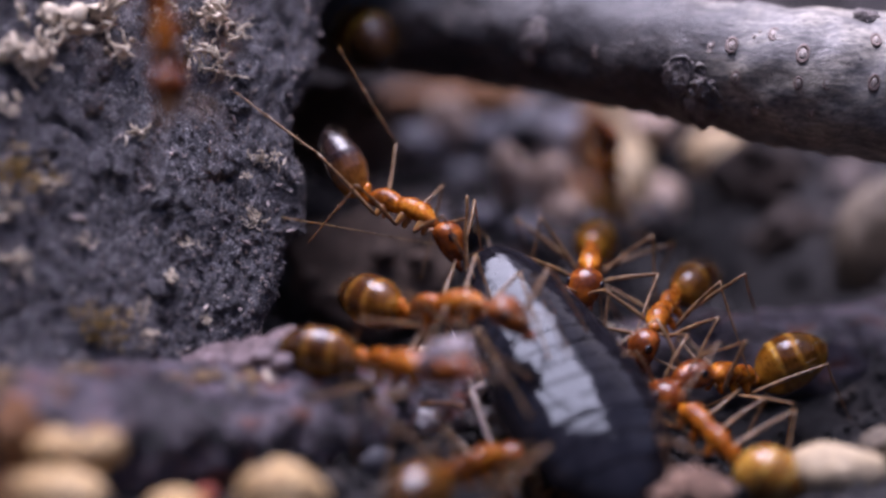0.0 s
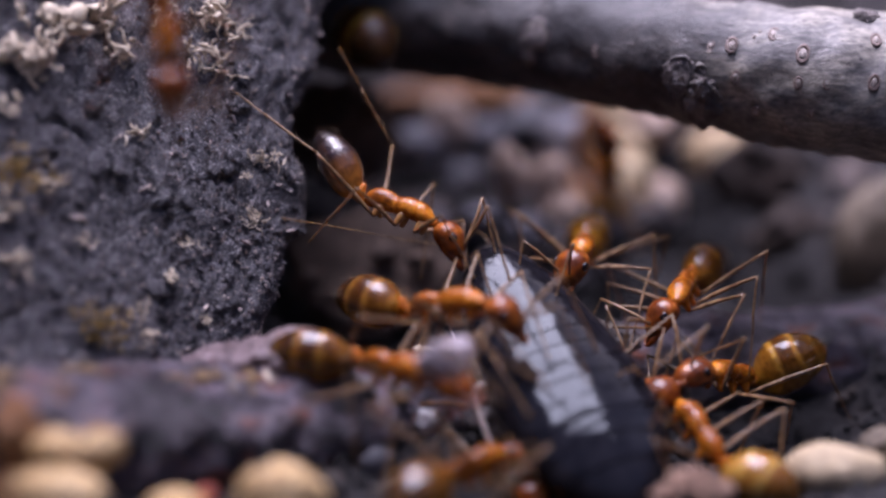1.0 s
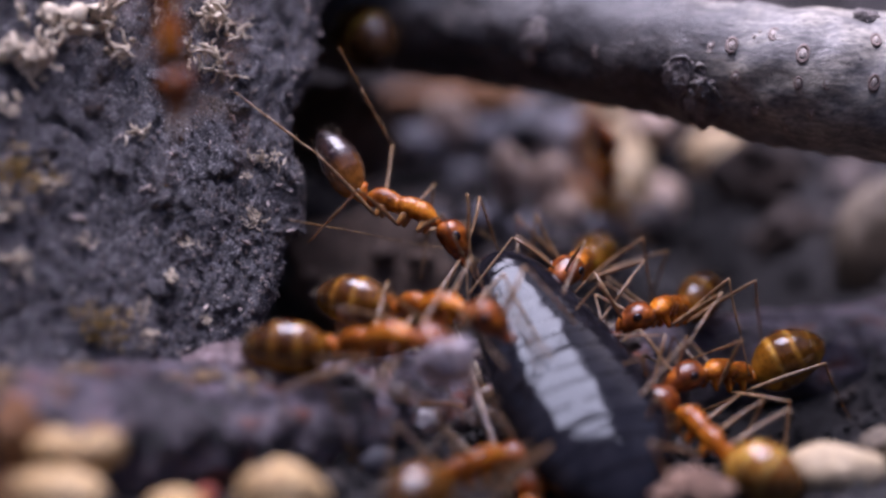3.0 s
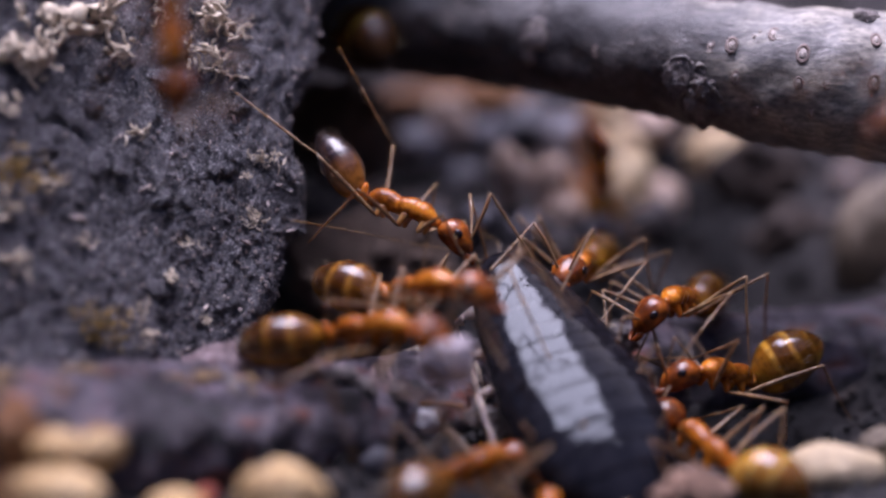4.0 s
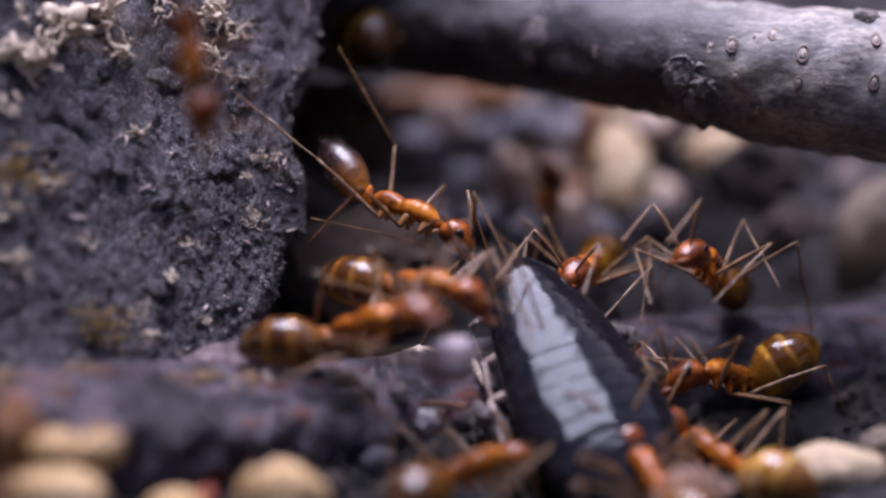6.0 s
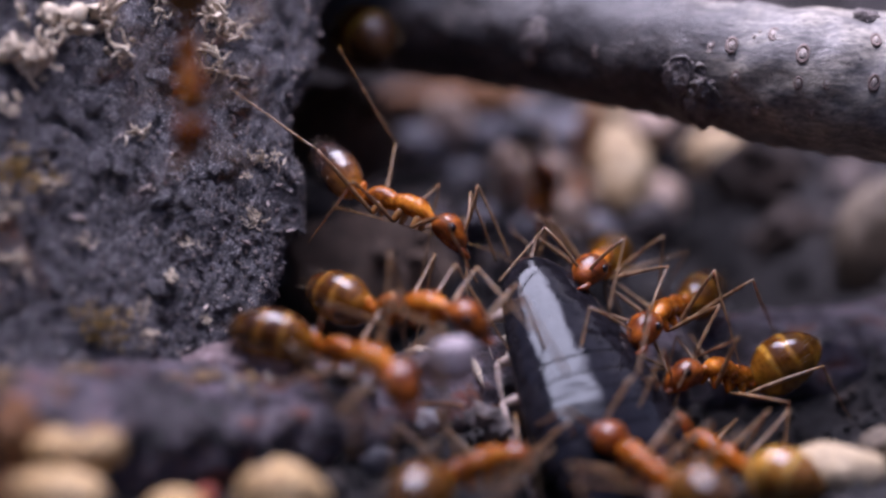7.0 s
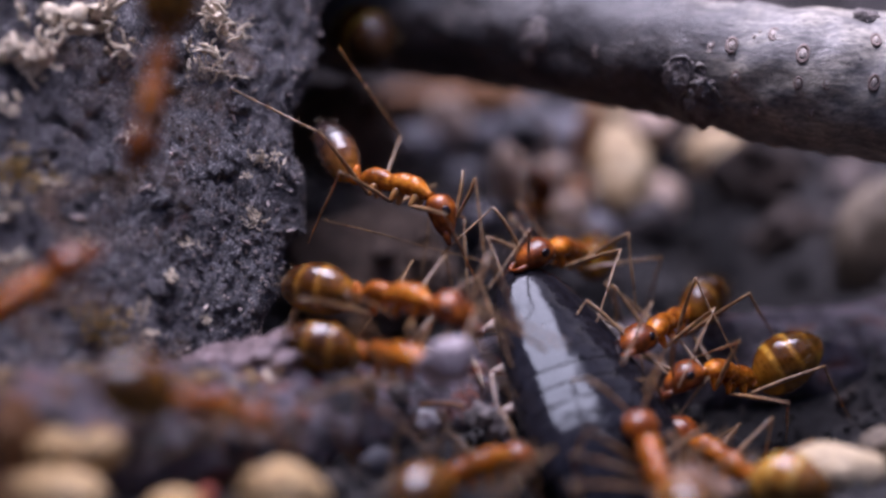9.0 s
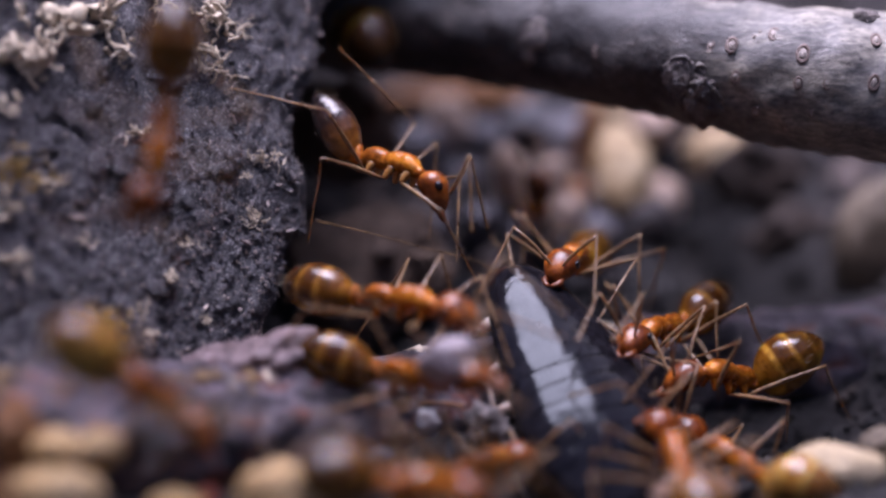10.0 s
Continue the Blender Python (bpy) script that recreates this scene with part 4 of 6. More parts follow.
def make_roach():
    roach = tagged(new("cockroach"), "glossy black dead cockroach nymph held by ants", "cockroach")
    cuts = [0.0, 2.05, 3.45, 4.75, 5.6, 6.4, 7.2, 8.0, 8.9, 9.8, 10.8, 11.9, 13.6]
    for k, (a, b) in enumerate(zip(cuts, cuts[1:])):
        bm = bmesh.new()
        nu, nv = 12, 36
        grid = []
        for i in range(nu + 1):
            t = i / nu
            s = a - (0.12 if k else 0) + (b - a + (0.12 if k else 0)) * t
            hw = roach_half(min(max(s, 0), 13.6))
            if k == 0:
                hw = roach_half(0.0) * 0.2 + (hw - 0.11) * min(1, math.sqrt(max(0, s) / 0.3 + 0.02)) if s < 0.3 else hw
            lift = 0.006 + (0.009 if k > 2 else 0.004) * t ** 2.5
            row = []
            for j in range(nv + 1):
                v = -1 + 2 * j / nv
                ang = v * 1.62
                yy = hw * math.sin(min(max(ang, -1.57), 1.57)) * (1.003 if i == nu else 1)
                z = 0.62 * hw ** 0.55 * math.cos(ang) + lift * math.cos(v * 1.5)
                z += (0.012 * noise.noise(Vector((s * 2.2, yy * 1.8, k))) + 0.017 * noise.noise(Vector((s * 0.9, yy * 1.5, 7.0)))
                      + 0.006 * math.sin(math.pi * t) * math.cos(1.5 * v)) - (0.0058 if s > 5 else 0.004) * (s - 5.0) ** 2
                row.append(bm.verts.new((-0.88 * s - (0.1 * (v * v) if t > 0.6 and k > 2 else 0), yy, z)))
            grid.append(row)
        low = [bm.verts.new(v.co + Vector((0.02, 0, -0.02))) for v in grid[-1]] if k > 2 else []
        grid.extend([low] if low else [])
        for r0, r1 in zip(grid, grid[1:]):
            for j in range(nv):
                bm.faces.new((r0[j], r1[j], r1[j + 1], r0[j + 1]))
        part("pronotum" if k == 0 else "tergite", bm, ROACH, roach, "domed glossy black neck shield" if k == 0 else "")
    bm = bmesh.new()
    body_form(bm, [(-0.88 * s, -0.25 - (0.007 if s > 5 else 0.004) * (s - 5.0) ** 2, roach_half(s) * 0.93, 0.5 * min(1, roach_half(s))) for s in (13.4, 12, 10, 8, 6, 4, 2.5, 1.2, 0.5, 0.2)], 22)
    part("belly", bm, ROACHRIM, roach)
    bm = bmesh.new()
    lump(bm, (0.55, 0.62, 0.6), 2, 3, 0.05, at=(-0.1, 0, -0.65))
    head = part("head", bm, ROACHRIM, roach)
    for s in (1, -1):
        bm = bmesh.new()
        loops = []
        line = smooth_line([(0.25, s * 0.3, -0.5), (0.9, s * 1.0, -0.3), (1.5, s * 2.6, 0.15), (1.9, s * 4.6, 1.1), (2.1, s * 6.6, 2.15)] if s > 0 else [(0.25, s * 0.3, -0.5), (1.0, s * 0.5, -0.5), (1.8, s * 0.4, -0.9), (2.6, s * 0.6, -1.4)], 14)
        tube(bm, line, [0.026 if q % 2 else 0.016 for q in range(40)] + [0.01], 6)
        part("antenna", bm, LEGTAN, head)
        for x, reach, back in ((-1.6, 1.95 if s > 0 else 1.35, 0.5), (-3.4, 2.4 if s > 0 else 1.75, -1.4), (-5.0, 2.8 if s > 0 else 1.9, -3.4)):
            bm = bmesh.new()
            hip, knee = Vector((x, s * 0.9, -0.7)), Vector((x - 0.3, s * reach, -0.4 if s > 0 else -0.65))
            foot = Vector((x + back - 0.6, s * (reach + 0.15), -1.0))
            tube(bm, [hip, hip.lerp(knee, 0.5) + Vector((0, 0, 0.05)), knee], [0.26, 0.27, 0.12], 9)
            tube(bm, smooth_line([knee, knee.lerp(foot, 0.5) + Vector((0, s * 0.1, 0)), foot, foot + Vector((-1.3, s * 0.05, -0.2))], 4), [0.11, 0.1, 0.08, 0.05, 0.035, 0.025], 8)
            rnd = random.Random(int(10 * reach))
            for q in range(14):
                c = knee.lerp(foot, q / 14)
                tube(bm, [c, c + Vector((-0.22, s * rnd.uniform(-0.1, 0.3), rnd.uniform(-0.2, 0.25)))], [0.03, 0.006], 4)
            part("leg", bm, ROACHLEG if s > 0 else ROACHRIM, roach, "pale brown spiny leg" if s > 0 else "")
        bm = bmesh.new()
        tube(bm, [(-11.5, s * 0.7, -0.1), (-12.1, s * 1.1, 0.0), (-12.8, s * 1.35, 0.1)], [0.12, 0.14, 0.03], 8)
        part("cercus", bm, ROACHRIM, roach)
    return roach


COCKROACH = make_roach()


# ---- what moves ----
def at_time(ob, t):
    """The keyed pose of ob at t seconds."""
    loc, quat = [0, 0, 0], [1, 0, 0, 0]
    keys = ob.animation_data
    for c in keys.action.layers[0].strips[0].channelbag(keys.action_slot).fcurves:
        (loc if c.data_path == "location" else quat)[c.array_index] = c.evaluate(frame(t))
    return Matrix.LocRotScale(Vector(loc), Quaternion(quat), None)


def aim(origin, way, up):
    """A pose at origin whose x looks along way, with z towards up."""
    x = way.normalized()
    y = up.cross(x)
    y = y.normalized() if y.length > 1e-4 else x.orthogonal().normalized()
    z = x.cross(y)
    m = Matrix((x, y, z)).transposed().to_4x4()
    m.translation = origin
    return m


def crawl(ant, seed, planted={}, knees={}, feel=((0.1, 0.55, 0.8), (0.9, 0.1, -0.55)), every=0.2, slack=1.3, busy=0.3):
    """Keys legs and feelers of an ant whose body is keyed: feet stay where they stand until the body has left them behind, then step.
    planted: feet (leg, side) with a place of their own, in millimetres; knees: the way in which such a leg's knee bends."""
    rnd = random.Random(seed)
    size = ant.scale[0]
    times = [round(k * every, 3) for k in range(int(10 / every) + 1)]
    poses = [at_time(ant, t) for t in times]
    femurs, shins = kids(ant, "femur"), kids(ant, "tibia")
    for k in range(3):
        for j, s in enumerate((1, -1)):
            fem, shin = femurs[2 * k + j], shins[2 * k + j]
            hip = Vector((HIPS[k][0], HIPS[k][1] * s, HIPS[k][2])) * MM
            home = Vector((STANCE[k][0] + rnd.uniform(-0.5, 0.5), (STANCE[k][1] + rnd.uniform(-0.5, 0.4)) * s, STANCE[k][2] + rnd.uniform(-0.1, 0.4))) * MM
            fixed = planted.get((k, s))
            foot = Vector(fixed) * MM if fixed else None
            a, b = FEMUR[k] * MM, SHIN[k] * MM
            rows_f, rows_s = [], []
            for t, m in zip(times, poses):
                m = m @ Matrix.Diagonal((size, size, size, 1))
                want = m @ home
                if foot is None or (not fixed and (foot - want).length > slack * MM * size):
                    foot = want + Vector((rnd.uniform(-1, 1), rnd.uniform(-1, 1), rnd.uniform(-0.3, 0.3))) * busy * MM
                p = m.inverted() @ foot
                d = p - hip
                ln = min(max(d.length, abs(a - b) + 0.15 * MM), (a + b) * 0.995)
                d = d.normalized()
                cosa = (a * a + ln * ln - b * b) / (2 * a * ln)
                bent = knees.get((k, s))
                up = m.to_3x3().inverted() @ Vector(bent) if bent else Vector((0, 0.9 * s, 0.6))
                up = (up - d * up.dot(d)).normalized()
                knee = hip + d * (a * cosa) + up * (a * math.sqrt(max(0, 1 - cosa * cosa)))
                rows_f.append((t, aim(hip, knee - hip, up)))
                rows_s.append((t, aim(knee, hip + d * ln - knee, up)))
            walk(fem, rows_f)
            walk(shin, rows_s)
    head = kids(ant, "head")[0]
    for j, s in enumerate((1, -1)):
        scape, funi = kids(head, "scape")[j], kids(head, "funiculus")[j]
        rows_s, rows_f = [], []
        ph = rnd.random() * 6
        for k in range(26):
            t = 0.4 * k
            sw = Vector((math.sin(t * 2.1 + ph), math.sin(t * 1.7 + 2 * ph) * s, math.sin(t * 2.6 + 3 * ph))) * 0.22
            d = (Vector((feel[0][0], feel[0][1] * s, feel[0][2])) + sw).normalized()
            root = Vector((1.12, 0.2 * s, 0.26)) * MM
            m = aim(root, d, Vector((0, 0.2, 1)))
            e = (Vector((feel[1][0], feel[1][1] * s, feel[1][2])) + sw * 0.8).normalized()
            rows_s.append((t, m))
            rows_f.append((t, aim(root + d * 1.8 * MM, e, Vector((0, 0.2, 1)))))
        walk(scape, rows_s)
        walk(funi, rows_f)


def motions():
    # ant that pulls at the head, dark abdomen raised
    walk(ANTS[0], [(0, pose(-0.00132, 0.00075, 0.00618, -25.1, 9.6, -33.5)), (0.5, pose(-0.00137, 0.00075, 0.00618, -23.9, 10.9, -29.3)), (1, pose(-0.00139, 0.00075, 0.00618, -23.3, 11.6, -27.3)), (1.5, pose(-0.00137, 0.00073, 0.00613, -23.5, 13.5, -28.3)), (2, pose(-0.00132, 0.00075, 0.00618, -22.2, 12.7, -24.1)), (2.5, pose(-0.00132, 0.00075, 0.00620, -22.4, 11.6, -24.6)), (4, pose(-0.00130, 0.00075, 0.00618, -22.9, 11.9, -26.3)), (4.5, pose(-0.00128, 0.00071, 0.00609, -23.9, 10.9, -29.3)), (5, pose(-0.00123, 0.00072, 0.00611, -25.2, 8.6, -33.7)), (5.5, pose(-0.00116, 0.00071, 0.00607, -24.5, 9.4, -31.3)), (7, pose(-0.00144, 0.00079, 0.00629, -25.0, 6.8, -32.7)), (7.5, pose(-0.00149, 0.00079, 0.00629, -25.8, 7.9, -36.0)), (8, pose(-0.00146, 0.00089, 0.00656, -25.3, 8.2, -33.8)), (8.5, pose(-0.00163, 0.00093, 0.00668, -25.2, 5.4, -32.9)), (9, pose(-0.00158, 0.00102, 0.00693, -24.4, 3.6, -29.3)), (9.5, pose(-0.00171, 0.00114, 0.00726, -26.1, 0.7, -34.7)), (10, pose(-0.00171, 0.00127, 0.00762, -27.6, -1.2, -41.1))])
    walk(kids(ANTS[0], "head")[0], [(0, pose(0.00140, 0.00000, -0.00005, -0.0, 35.1, 25.0)), (0.5, pose(0.00140, 0.00000, -0.00005, 0.0, 31.2, 20.8)), (1, pose(0.00140, 0.00000, -0.00005, 0.0, 34.2, 18.5)), (1.5, pose(0.00140, 0.00000, -0.00005, 0.0, 30.8, 18.3)), (2, pose(0.00140, 0.00000, -0.00005, 0.0, 33.2, 15.0)), (2.5, pose(0.00140, 0.00000, -0.00005, 0.0, 34.6, 16.1)), (4, pose(0.00140, 0.00000, -0.00005, -0.0, 22.9, 18.3)), (4.5, pose(0.00140, 0.00000, -0.00005, 0.0, 19.0, 21.7)), (5, pose(0.00140, 0.00000, -0.00005, 0.0, 18.0, 26.9)), (5.5, pose(0.00140, 0.00000, -0.00005, 0.0, 19.3, 24.3)), (7, pose(0.00140, 0.00000, -0.00005, 0.0, 24.0, 23.2)), (7.5, pose(0.00140, 0.00000, -0.00005, 0.0, 23.4, 24.5)), (8, pose(0.00140, 0.00000, -0.00005, 0.0, 36.1, 26.3)), (8.5, pose(0.00140, 0.00000, -0.00005, 0.0, 32.7, 16.8)), (9, pose(0.00140, 0.00000, -0.00005, 0.0, 48.8, 26.1)), (9.5, pose(0.00140, 0.00000, -0.00005, 0.0, 41.1, 0.2)), (10, pose(0.00140, 0.00000, -0.00005, 0.0, 42.6, 40.5))])
    walk(kids(ANTS[0], "gaster")[0], [(0, pose(-0.00180, 0.00000, -0.00018, 0.0, 37.2, 2.1)), (0.5, pose(-0.00180, 0.00000, -0.00018, 0.0, 37.7, -2.7)), (1, pose(-0.00180, 0.00000, -0.00018, 0.0, 36.1, -5.8)), (1.5, pose(-0.00180, 0.00000, -0.00018, 0.0, 34.0, -5.6)), (2, pose(-0.00180, 0.00000, -0.00018, 0.0, 36.6, -11.6)), (2.5, pose(-0.00180, 0.00000, -0.00018, 0.0, 38.8, -7.7)), (4, pose(-0.00180, 0.00000, -0.00018, -0.0, 33.9, -7.8)), (4.5, pose(-0.00180, 0.00000, -0.00018, -0.0, 34.5, -1.9)), (5, pose(-0.00180, 0.00000, -0.00018, -0.0, 32.1, -4.3)), (5.5, pose(-0.00180, 0.00000, -0.00018, 0.0, 31.8, -6.5)), (7, pose(-0.00180, 0.00000, -0.00018, 0.0, 26.2, -10.0)), (7.5, pose(-0.00180, 0.00000, -0.00018, 0.0, 24.6, -6.4)), (8, pose(-0.00180, 0.00000, -0.00018, 0.0, 25.9, -9.1)), (8.5, pose(-0.00180, 0.00000, -0.00018, 0.0, 31.8, -13.8)), (9, pose(-0.00180, 0.00000, -0.00018, 0.0, 37.3, -17.3)), (9.5, pose(-0.00180, 0.00000, -0.00018, -0.0, 44.5, -6.6)), (10, pose(-0.00180, 0.00000, -0.00018, 0.0, 42.3, 20.4))])
    crawl(ANTS[0], 3, planted={(2, -1): (-7.30, 2.52, 9.95), (1, -1): (-4.60, 0.56, 5.02), (0, -1): (1.16, -0.67, 4.05), (2, 1): (-3.57, 3.49, 11.08)}, feel=((-0.55, 0.35, 0.75), (0.95, 0.15, -0.45)))
    # ant across the cockroach on the branch
    ANTS[1].scale = (1.05, 1.05, 1.05)
    walk(ANTS[1], [(0, pose(0.00017, -0.00392, 0.00447, -0.9, -14.6, -28.0)), (0.5, pose(0.00020, -0.00393, 0.00445, -0.3, -17.7, -23.6)), (1, pose(0.00016, -0.00389, 0.00453, -1.0, -15.7, -29.1)), (1.5, pose(0.00017, -0.00391, 0.00449, -0.7, -16.8, -26.8)), (2, pose(0.00006, -0.00396, 0.00436, -1.9, -14.1, -36.5)), (2.5, pose(-0.00014, -0.00397, 0.00432, -2.1, -9.2, -39.0)), (4, pose(-0.00067, -0.00371, 0.00505, -2.4, -22.3, -39.2)), (4.5, pose(-0.00062, -0.00363, 0.00527, -3.4, -19.0, -48.8)), (5, pose(-0.00035, -0.00361, 0.00531, -3.9, -18.2, -53.8)), (5.5, pose(-0.00044, -0.00361, 0.00531, -3.9, -18.2, -53.8)), (7, pose(-0.00099, -0.00393, 0.00445, -1.6, -13.3, -33.6)), (7.5, pose(-0.00090, -0.00396, 0.00436, -1.6, -13.3, -33.6)), (8, pose(-0.00071, -0.00386, 0.00462, -1.2, -19.9, -30.5)), (8.5, pose(-0.00131, -0.00394, 0.00441, -0.4, -8.4, -24.0)), (9, pose(-0.00149, -0.00382, 0.00475, -2.0, -8.9, -37.9)), (9.5, pose(-0.00168, -0.00383, 0.00471, -0.3, -10.1, -23.3)), (10, pose(-0.00140, -0.00385, 0.00466, -1.3, -7.2, -32.0))])
    walk(kids(ANTS[1], "head")[0], [(0, pose(0.00140, 0.00000, -0.00005, -0.0, 40.7, 13.2)), (0.5, pose(0.00140, 0.00000, -0.00005, -0.0, 53.8, 11.5)), (1, pose(0.00140, 0.00000, -0.00005, 0.0, 51.5, 18.6)), (1.5, pose(0.00140, 0.00000, -0.00005, 0.0, 55.2, 14.5)), (2, pose(0.00140, 0.00000, -0.00005, 0.0, 42.4, 30.3)), (2.5, pose(0.00140, 0.00000, -0.00005, 0.0, 32.4, 32.8)), (4, pose(0.00140, 0.00000, -0.00005, -0.0, 37.7, 20.5)), (4.5, pose(0.00140, 0.00000, -0.00005, -0.0, 18.9, 22.1)), (5, pose(0.00140, 0.00000, -0.00005, 0.0, 27.9, 46.0)), (5.5, pose(0.00140, 0.00000, -0.00005, 0.0, 41.4, 47.4)), (7, pose(0.00140, 0.00000, -0.00005, 0.0, 44.5, 25.5)), (7.5, pose(0.00140, 0.00000, -0.00005, 0.0, 42.2, 26.3)), (8, pose(0.00140, 0.00000, -0.00005, 0.0, 29.0, 3.7)), (8.5, pose(0.00140, 0.00000, -0.00005, 0.0, 4.4, -15.5)), (9, pose(0.00140, 0.00000, -0.00005, 0.0, 25.3, 15.8)), (9.5, pose(0.00140, 0.00000, -0.00005, 0.0, 32.1, 16.3)), (10, pose(0.00140, 0.00000, -0.00005, 0.0, 16.3, -6.6))])
    walk(kids(ANTS[1], "gaster")[0], [(0, pose(-0.00180, 0.00000, -0.00018, 0.0, 15.5, -17.2)), (0.5, pose(-0.00180, 0.00000, -0.00018, 0.0, 16.9, -22.1)), (1, pose(-0.00180, 0.00000, -0.00018, 0.0, 14.7, -13.7)), (1.5, pose(-0.00180, 0.00000, -0.00018, 0.0, 19.0, -16.3)), (2, pose(-0.00180, 0.00000, -0.00018, -0.0, 16.8, -5.7)), (2.5, pose(-0.00180, 0.00000, -0.00018, 0.0, 6.1, 7.1)), (4, pose(-0.00180, 0.00000, -0.00018, 0.0, 25.7, 9.1)), (4.5, pose(-0.00180, 0.00000, -0.00018, -0.0, 15.7, 29.1)), (5, pose(-0.00180, 0.00000, -0.00018, 0.0, 11.5, 45.3)), (5.5, pose(-0.00180, 0.00000, -0.00018, 0.0, 10.5, 33.5)), (7, pose(-0.00180, 0.00000, -0.00018, 0.0, 17.0, -11.1)), (7.5, pose(-0.00180, 0.00000, -0.00018, 0.0, 16.6, -6.3)), (8, pose(-0.00180, 0.00000, -0.00018, 0.0, 20.5, -12.4)), (8.5, pose(-0.00180, 0.00000, -0.00018, 0.0, 13.1, -16.3)), (9, pose(-0.00180, 0.00000, -0.00018, 0.0, 6.6, 9.1)), (9.5, pose(-0.00180, 0.00000, -0.00018, 0.0, 8.8, -19.4)), (10, pose(-0.00180, 0.00000, -0.00018, -0.0, 6.9, -3.0))])
    crawl(ANTS[1], 4)
    # ant in front on the branch
    ANTS[2].scale = (1.08, 1.08, 1.08)
    walk(ANTS[2], [(0, pose(-0.00142, -0.00614, 0.00334, 3.6, -11.7, -48.2)), (0.5, pose(-0.00146, -0.00614, 0.00334, 3.7, -11.1, -45.9)), (1, pose(-0.00142, -0.00617, 0.00325, 4.1, -5.9, -39.1)), (1.5, pose(-0.00155, -0.00614, 0.00334, 4.2, -1.6, -36.7)), (2, pose(-0.00164, -0.00609, 0.00346, 4.3, -6.8, -36.2)), (2.5, pose(-0.00196, -0.00594, 0.00389, 4.7, -20.5, -34.5)), (4, pose(-0.00223, -0.00574, 0.00443, 4.8, -17.3, -29.5)), (4.5, pose(-0.00227, -0.00559, 0.00486, 5.5, -38.1, -37.6)), (5, pose(-0.00223, -0.00559, 0.00486, 5.6, -37.4, -34.8)), (5.5, pose(-0.00232, -0.00559, 0.00486, 5.6, -37.4, -34.8)), (7, pose(-0.00267, -0.00605, 0.00359, 4.0, -2.4, -39.4)), (7.5, pose(-0.00258, -0.00603, 0.00363, 4.1, -4.1, -39.3)), (8, pose(-0.00218, -0.00582, 0.00422, 4.7, -11.6, -28.5)), (8.5, pose(-0.00155, -0.00588, 0.00405, 4.5, -13.4, -34.5)), (9, pose(-0.00151, -0.00606, 0.00355, 3.4, -14.3, -52.2)), (9.5, pose(-0.00106, -0.00618, 0.00321, 3.0, -15.1, -56.4)), (10, pose(-0.00092, -0.00625, 0.00304, 3.8, -12.8, -45.6))])
    walk(kids(ANTS[2], "head")[0], [(0, pose(0.00140, 0.00000, -0.00005, -0.0, -5.4, 13.1)), (0.5, pose(0.00140, 0.00000, -0.00005, 0.0, -0.7, 8.9)), (1, pose(0.00140, 0.00000, -0.00005, 0.0, 8.0, -8.3)), (1.5, pose(0.00140, 0.00000, -0.00005, 0.0, -6.7, -5.0)), (2, pose(0.00140, 0.00000, -0.00005, -0.0, -10.9, -7.0)), (2.5, pose(0.00140, 0.00000, -0.00005, -0.0, 37.0, 9.4)), (4, pose(0.00140, 0.00000, -0.00005, 0.0, 31.0, -20.1)), (4.5, pose(0.00140, 0.00000, -0.00005, -0.0, 8.4, 9.9)), (5, pose(0.00140, 0.00000, -0.00005, 0.0, 6.8, -3.2)), (5.5, pose(0.00140, 0.00000, -0.00005, 0.0, 6.8, -3.2)), (7, pose(0.00140, 0.00000, -0.00005, -0.0, 20.4, -34.1)), (7.5, pose(0.00140, 0.00000, -0.00005, 0.0, 21.7, -21.6)), (8, pose(0.00140, 0.00000, -0.00005, -0.0, 34.5, 19.3)), (8.5, pose(0.00140, 0.00000, -0.00005, 0.0, 35.4, 26.9)), (9, pose(0.00140, 0.00000, -0.00005, 0.0, 13.8, 52.3)), (9.5, pose(0.00140, 0.00000, -0.00005, 0.0, 18.5, 55.8)), (10, pose(0.00140, 0.00000, -0.00005, -0.0, 3.3, 25.5))])
    walk(kids(ANTS[2], "gaster")[0], [(0, pose(-0.00180, 0.00000, -0.00018, 0.0, 20.2, 40.8)), (0.5, pose(-0.00180, 0.00000, -0.00018, -0.0, 18.5, 37.6)), (1, pose(-0.00180, 0.00000, -0.00018, 0.0, 11.2, 29.4)), (1.5, pose(-0.00180, 0.00000, -0.00018, 0.0, 7.4, 26.9)), (2, pose(-0.00180, 0.00000, -0.00018, 0.0, 13.8, 27.5)), (2.5, pose(-0.00180, 0.00000, -0.00018, -0.0, 24.8, 29.1)), (4, pose(-0.00180, 0.00000, -0.00018, 0.0, 9.8, 26.3)), (4.5, pose(-0.00180, 0.00000, -0.00018, 0.0, 26.4, 36.3)), (5, pose(-0.00180, 0.00000, -0.00018, 0.0, 26.5, 32.1)), (5.5, pose(-0.00180, 0.00000, -0.00018, 0.0, 26.2, 31.2)), (7, pose(-0.00180, 0.00000, -0.00018, 0.0, 14.7, 27.4)), (7.5, pose(-0.00180, 0.00000, -0.00018, -0.0, 16.1, 29.2)), (8, pose(-0.00180, 0.00000, -0.00018, -0.0, 18.5, 20.5)), (8.5, pose(-0.00180, 0.00000, -0.00018, -0.0, 23.3, 21.6)), (9, pose(-0.00180, 0.00000, -0.00018, -0.0, 20.4, 42.2)), (9.5, pose(-0.00180, 0.00000, -0.00018, 0.0, 20.0, 47.7)), (10, pose(-0.00180, 0.00000, -0.00018, 0.0, 27.5, 31.4))])
